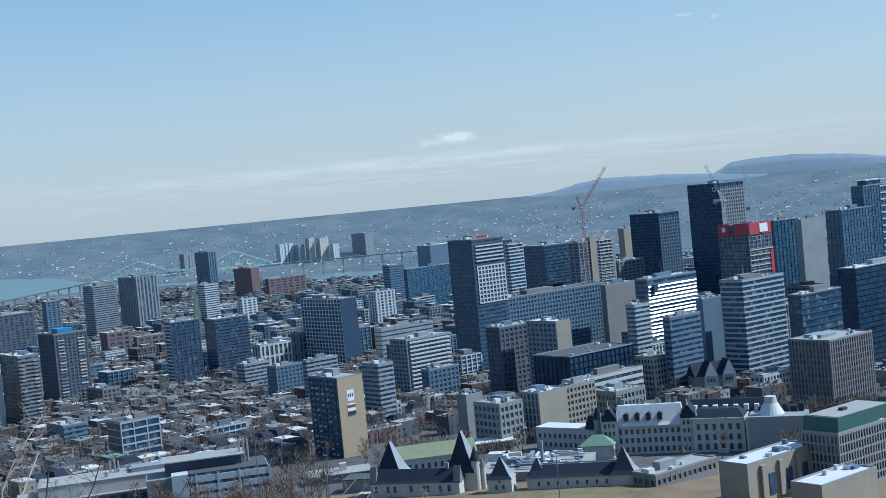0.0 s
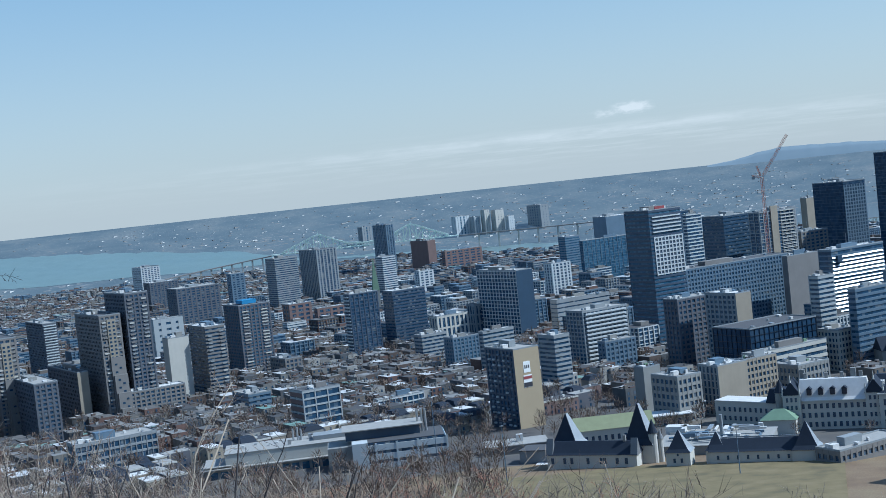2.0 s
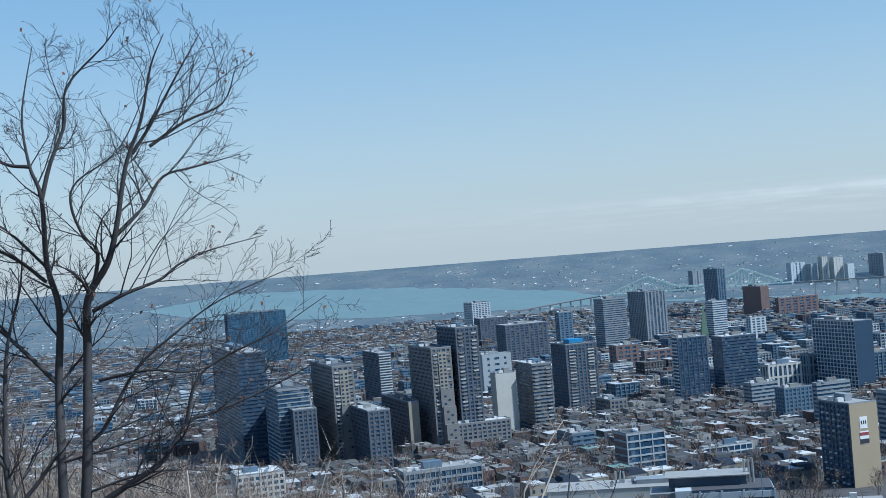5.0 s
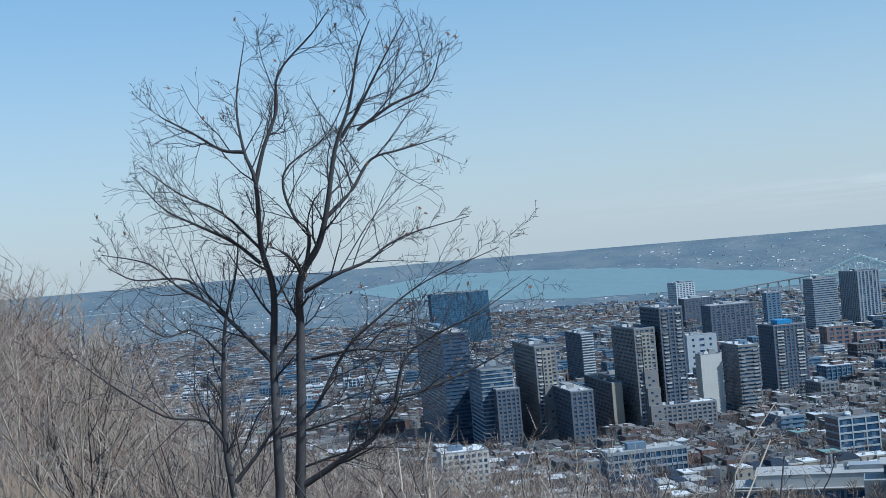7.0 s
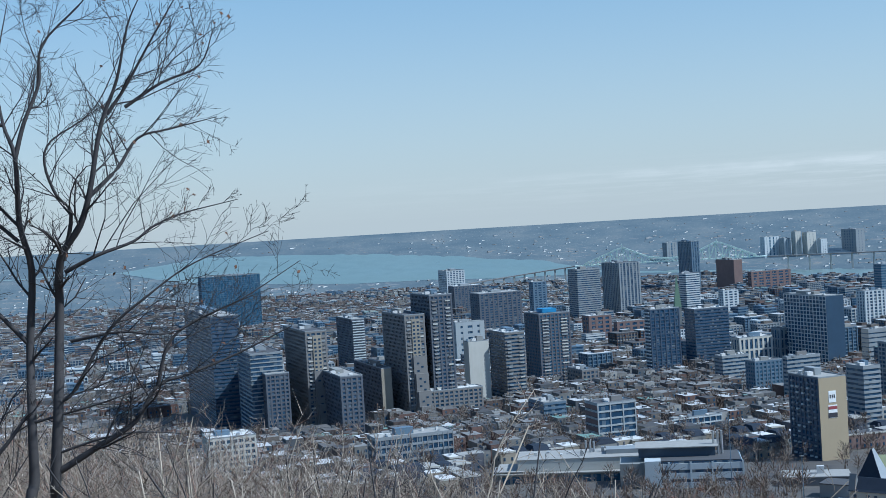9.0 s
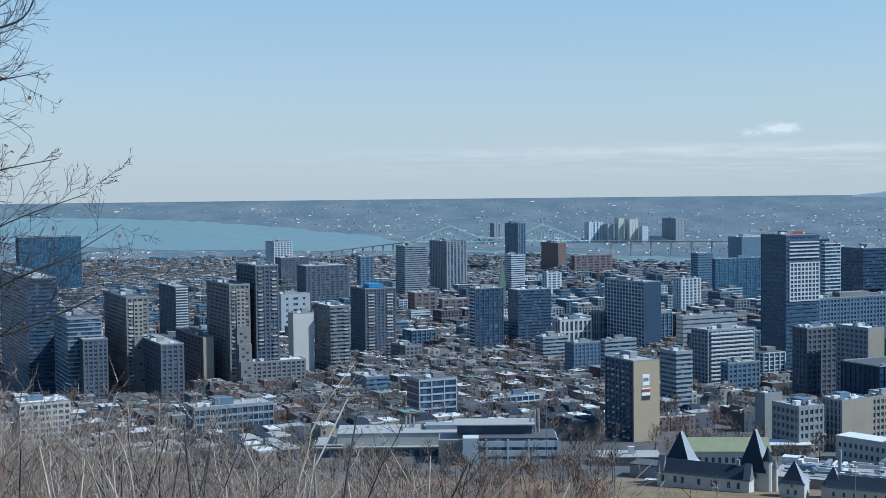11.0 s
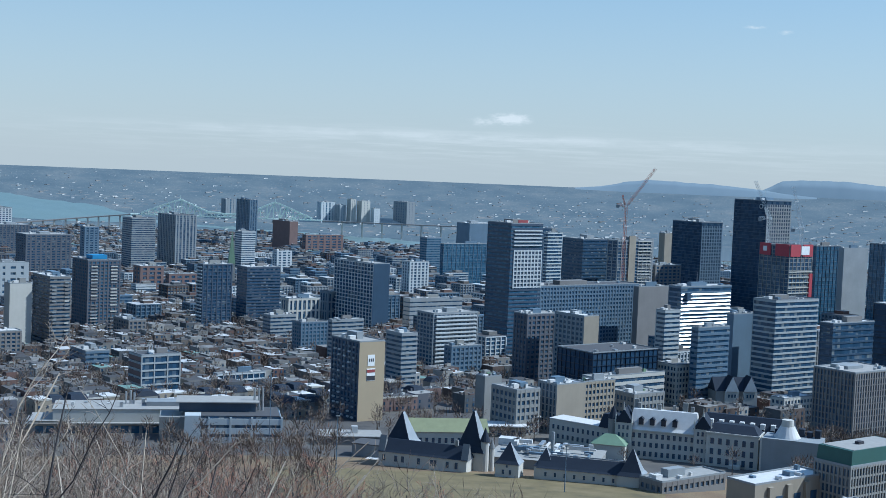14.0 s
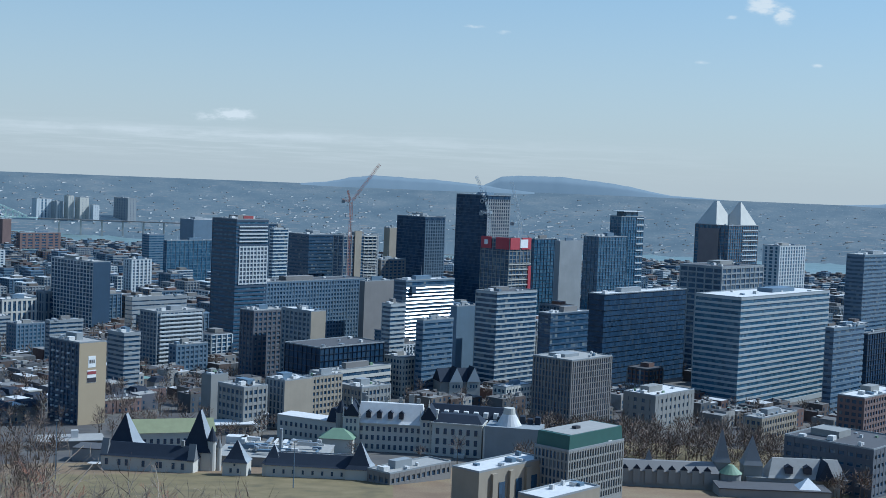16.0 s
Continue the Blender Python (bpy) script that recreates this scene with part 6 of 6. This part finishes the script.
stem(.04, .006, (1.53, -2.34), (1.72, -1.7), (2.12, -1.37), (2.88, -1.08), (3.9, -0.53), shoots=10, length=.9)
stem(.09, .006, (-1.3, -13.2), (-1.2, -9.0), (-1.11, -4.31), (-1.12, -3.61), (-1.19, -2.86), (-1.15, -1.88), (-1.05, -0.9), (-0.79, -0.02), (-0.69, 0.69), shoots=12, length=.9)
stem(.04, .006, (-1.2, -2.77), (-1.48, -2.38), (-2.09, -2.23), (-2.91, -1.62), (-3.48, -1.12), shoots=11, length=.9)
stem(.05, .02, (-1.08, -3.41), (-0.64, -2.92), (-0.28, -2.41), shoots=5, length=.7)
stem(.03, .006, (-1.11, -1.43), (-1.54, -0.94), (-1.98, -0.99), (-2.48, -0.59), shoots=8, length=.8)
stem(.03, .006, (-1.03, -0.72), (-1.56, -0.14), (-2.34, -0.07), (-2.76, 0.15), shoots=8, length=.8)
stem(.035, .006, (0.29, -1.57), (1.02, -1.45), (1.74, -1.52), (2.5, -1.23), shoots=9, length=.8)
stem(.03, .006, (-0.36, -2.77), (0.19, -2.64), (0.93, -2.44), (1.5, -2.23), shoots=8, length=.8)
stem(.035, .006, (-0.37, 0.26), (-0.94, 0.89), (-1.53, 1.21), (-2.11, 1.7), shoots=9, length=.8)
stem(.03, .006, (0.0, -3.25), (0.7, -3.05), (1.34, -3.03), (2.14, -3.2), shoots=8, length=.8)
wl_ = Wood(4)
for c in wl_.rng.sample(TIPS, 60):
    for _k in range(2):
        d = Vector([wl_.rng.uniform(-1, 1) for _ in range(3)]).normalized() * 0.045
        e = d.orthogonal().normalized() * 0.025
        o = len(wl_.v)
        wl_.v += [tuple(c - d), tuple(c + e), tuple(c + d), tuple(c - e + Vector((0, 0, 0.012)))]
        wl_.f.append((o, o + 1, o + 2, o + 3))
tagged(put("dead_leaves", wl_.mesh("dead_leaves", [M["deadleaf"]]), big, 0, 0, 0, 0, "few curled dead leaves"), kind="stuff")


# ---- woods on the slope below the lookout ----
TALL = {}      # how high each grown kind of tree reaches


def tree_proto(seed, h, bark, twig, stems):
    root = thing("bare_tree", "slender bare %s tree on the hillside" % ("reddish" if twig == "twig_red" else "grey-brown"), "tree", 0, 0, -600, 0, "woods on the slope")
    w, tw = Wood(seed), Wood(seed + 50)
    tw.thin, tw.split, tw.fine, tw.coarse = 0.007, 0.62, 1, 2
    for s in range(stems):
        lean = Vector((w.rng.uniform(-0.28, 0.28), w.rng.uniform(-0.28, 0.28), 1))
        pts = w.curve(Vector((w.rng.uniform(-0.4, 0.4), w.rng.uniform(-0.4, 0.4), -0.6)), lean, h * w.rng.uniform(0.8, 1.02), 9, 0.1, 0.05)
        r = h * 0.0085 / math.sqrt(stems) * 1.3
        w.limb(pts, r, 0.012, 5)
        tw.twigs(pts, r * 0.6, 0.012, 2, h * 0.16, 9, 0.62, 0.1)
        for k in range(6):
            # forking limbs, rising to a rounded crown
            t = 0.3 + 0.55 * (k + w.rng.random()) / 6
            q = int(t * 9)
            turn = w.rng.uniform(0, 6.283)
            way = (pts[q + 1] - pts[q]).normalized() + Vector((math.cos(turn), math.sin(turn), 0.1)) * w.rng.uniform(0.6, 0.95)
            arm = w.curve(pts[q], way, h * (0.95 - 0.6 * t) * w.rng.uniform(0.5, 0.75), 6, 0.14, 0.09)
            w.limb(arm, r * 0.55 * (1.1 - 0.5 * t), 0.01, 4)
            tw.twigs(arm, r * 0.3, 0.01, 2, h * 0.13, 8, 0.25, 0.1)
    TALL[root.name] = max(q[2] for q in w.v + tw.v)
    put("trunk", w.mesh("trunk", [M[bark]]), root, 0, 0, 0)
    put("crown", tw.mesh("crown", [M[twig]]), root, 0, 0, 0)
    return root


wood_kinds = [tree_proto(1, 10, "bark", "twig", 2), tree_proto(2, 10, "bark_pale", "twig", 3), tree_proto(3, 10, "bark", "twig", 3), tree_proto(4, 10, "bark_pale", "twig", 2), tree_proto(5, 10, "bark", "twig_red", 4)]
TOPS = ((-54, 2.5), (-48.5, 1.2), (-44.5, -1.6), (-43, -3.4), (-39.5, -6.4), (-33.7, -7.2), (-30, -8.1), (-28.6, -8.9), (-24.7, -10.1), (-20.5, -11.0), (-15.4, -11.8), (-13, -12.2), (-9.5, -12.5), (-6, -12.7), (-3, -13.2), (4, -14.2), (8, -15.0))
wr = random.Random(9)
made = 0
while made < 180:
    a = wr.uniform(-36, 5) if wr.random() < 0.62 else wr.uniform(-54, -34)
    r = wr.uniform(25, 50) if a > -37 else wr.uniform(30, 125)
    if abs(a - TREE_AZ) < 4 and r < 30:
        continue
    top = EYE + r * math.tan(radians(lerp(a, TOPS) - abs(wr.gauss(0, 0.55))))
    z = ground_z(r, a)
    h = top - z
    if h < 3 or h > 19:
        continue
    made += 1
    kind = wood_kinds[4] if -14 < a < -4 and wr.random() < 0.75 else wr.choice(wood_kinds[:4])
    c = copy_thing(kind, pose(r * math.sin(radians(a)), r * math.cos(radians(a)), z, 0, 0, wr.uniform(0, 360)) @ Matrix.Diagonal((h / 10, h / 10, h / TALL[kind.name], 1)))
# bold forked saplings close under the lookout
def sapling_proto(seed, bark, stems):
    root = thing("bare_tree", "forked bare %s sapling close under the lookout" % ("pale-barked" if bark == "bark_pale" else "dark-barked"), "tree", 0, 0, -700, 0, "woods on the slope")
    w, tw = Wood(seed), Wood(seed + 70)
    tw.thin, tw.split, tw.fine, tw.coarse = 0.004, 0.5, 1, 3
    for k in range(stems):
        turn = 6.283 * k / stems + w.rng.uniform(-0.5, 0.5)
        lean = Vector((math.cos(turn) * 0.3, math.sin(turn) * 0.3, 1))
        pts = w.curve(Vector((0, 0, -0.5)), lean, 10 * w.rng.uniform(0.75, 1.05), 10, 0.13, 0.04)
        w.limb(pts, 0.042, 0.01, 6)
        for q in (4, 5, 6, 7, 8):
            t2 = w.rng.uniform(0, 6.283)
            arm = w.curve(pts[q], (pts[q + 1] - pts[q]).normalized() + Vector((math.cos(t2), math.sin(t2), 0.2)) * 0.7, w.rng.uniform(1.8, 3.4), 6, 0.16, 0.08)
            w.limb(arm, 0.028 - 0.002 * q, 0.006, 5)
            tw.twigs(arm, 0.02, 0.006, 2, 0.9, 6, 0.25, 0.08)
        tw.twigs(pts, 0.03, 0.008, 2, 1.0, 7, 0.7, 0.08)
    TALL[root.name] = max(q[2] for q in w.v + tw.v)
    put("trunk", w.mesh("trunk", [M[bark]]), root, 0, 0, 0)
    put("crown", tw.mesh("crown", [M["twig" if bark == "bark_pale" else "bark"]]), root, 0, 0, 0)
    return root


saplings = [sapling_proto(61, "bark_pale", 3), sapling_proto(62, "bark", 3), sapling_proto(63, "bark_pale", 2)]
for k in range(24):
    a, r = -31 + k * 0.75 + wr.uniform(-0.4, 0.4), wr.uniform(12, 17)
    top, z = EYE + r * math.tan(radians(lerp(a, TOPS) - wr.uniform(-1.4, 0.8))), ground_z(r, a)
    s = (top - z) / TALL[saplings[k % 3].name]
    copy_thing(saplings[k % 3], pose(r * math.sin(radians(a)), r * math.cos(radians(a)), z, 0, 0, wr.uniform(0, 360)) @ Matrix.Diagonal((s * 1.25, s * 1.25, s, 1)))
wood_kinds += saplings
for p in wood_kinds:
    for c in list(p.children_recursive):
        bpy.data.objects.remove(c)
    bpy.data.objects.remove(p)

# dense undergrowth of bare shoots between the trees of the slope
th = random.Random(31)
sv, sf = [], []


def sliver(p, q, w):
    """One thin three-sided shoot from p to q."""
    k = (q - p).normalized()
    s = k.orthogonal().normalized() * w
    t = k.cross(s)
    o = len(sv)
    sv.extend((tuple(p + s), tuple(p - s * 0.5 + t * 0.87), tuple(p - s * 0.5 - t * 0.87), tuple(q)))
    sf.extend(((o, o + 1, o + 3), (o + 1, o + 2, o + 3), (o + 2, o, o + 3)))


for _ in range(4600):
    a = th.uniform(-35, 1) if th.random() < 0.6 else th.uniform(-55, -33)
    r = th.uniform(25, 56) if a > -37 else th.uniform(30, 120)
    z = ground_z(r, a)
    top = EYE + r * math.tan(radians(lerp(a, TOPS) - 0.1 - 2.6 * th.random() ** 0.8)) - 0.6
    if not 2 < top - z < 18:
        continue
    foot = Vector((r * math.sin(radians(a)), r * math.cos(radians(a)), z - 0.3))
    tip = foot + Vector((th.gauss(0, 1.7), th.gauss(0, 1.7), top - z + 0.3))
    sliver(foot, tip, 0.008 + 0.00018 * r)
    for _k in range(17):
        p = foot.lerp(tip, 1 - 0.42 * th.random() ** 1.2)
        d = Vector((th.gauss(0, 0.6), th.gauss(0, 0.6), th.uniform(0.3, 1.0))).normalized()
        q = p + d * th.uniform(0.3, 1.0)
        sliver(p, q, 0.005 + 0.00014 * r)
        if th.random() < 0.7:
            e = (d + Vector((th.gauss(0, 0.45), th.gauss(0, 0.45), 0.2))).normalized()
            sliver(p.lerp(q, 0.5), p.lerp(q, 0.5) + e * th.uniform(0.3, 0.9), 0.005 + 0.00015 * r)
tagged(new("thicket", mesh_of("thicket", sv, sf, [island_mat("thicket_twig", [(0.0, (0.3, 0.235, 0.18)), (0.3, (0.18, 0.14, 0.115)), (0.5, (0.36, 0.29, 0.225)), (0.74, (0.32, 0.19, 0.135)), (0.9, (0.54, 0.46, 0.37))], 0.95)])), "dense bare brown undergrowth on the slope", "undergrowth", kind="stuff")
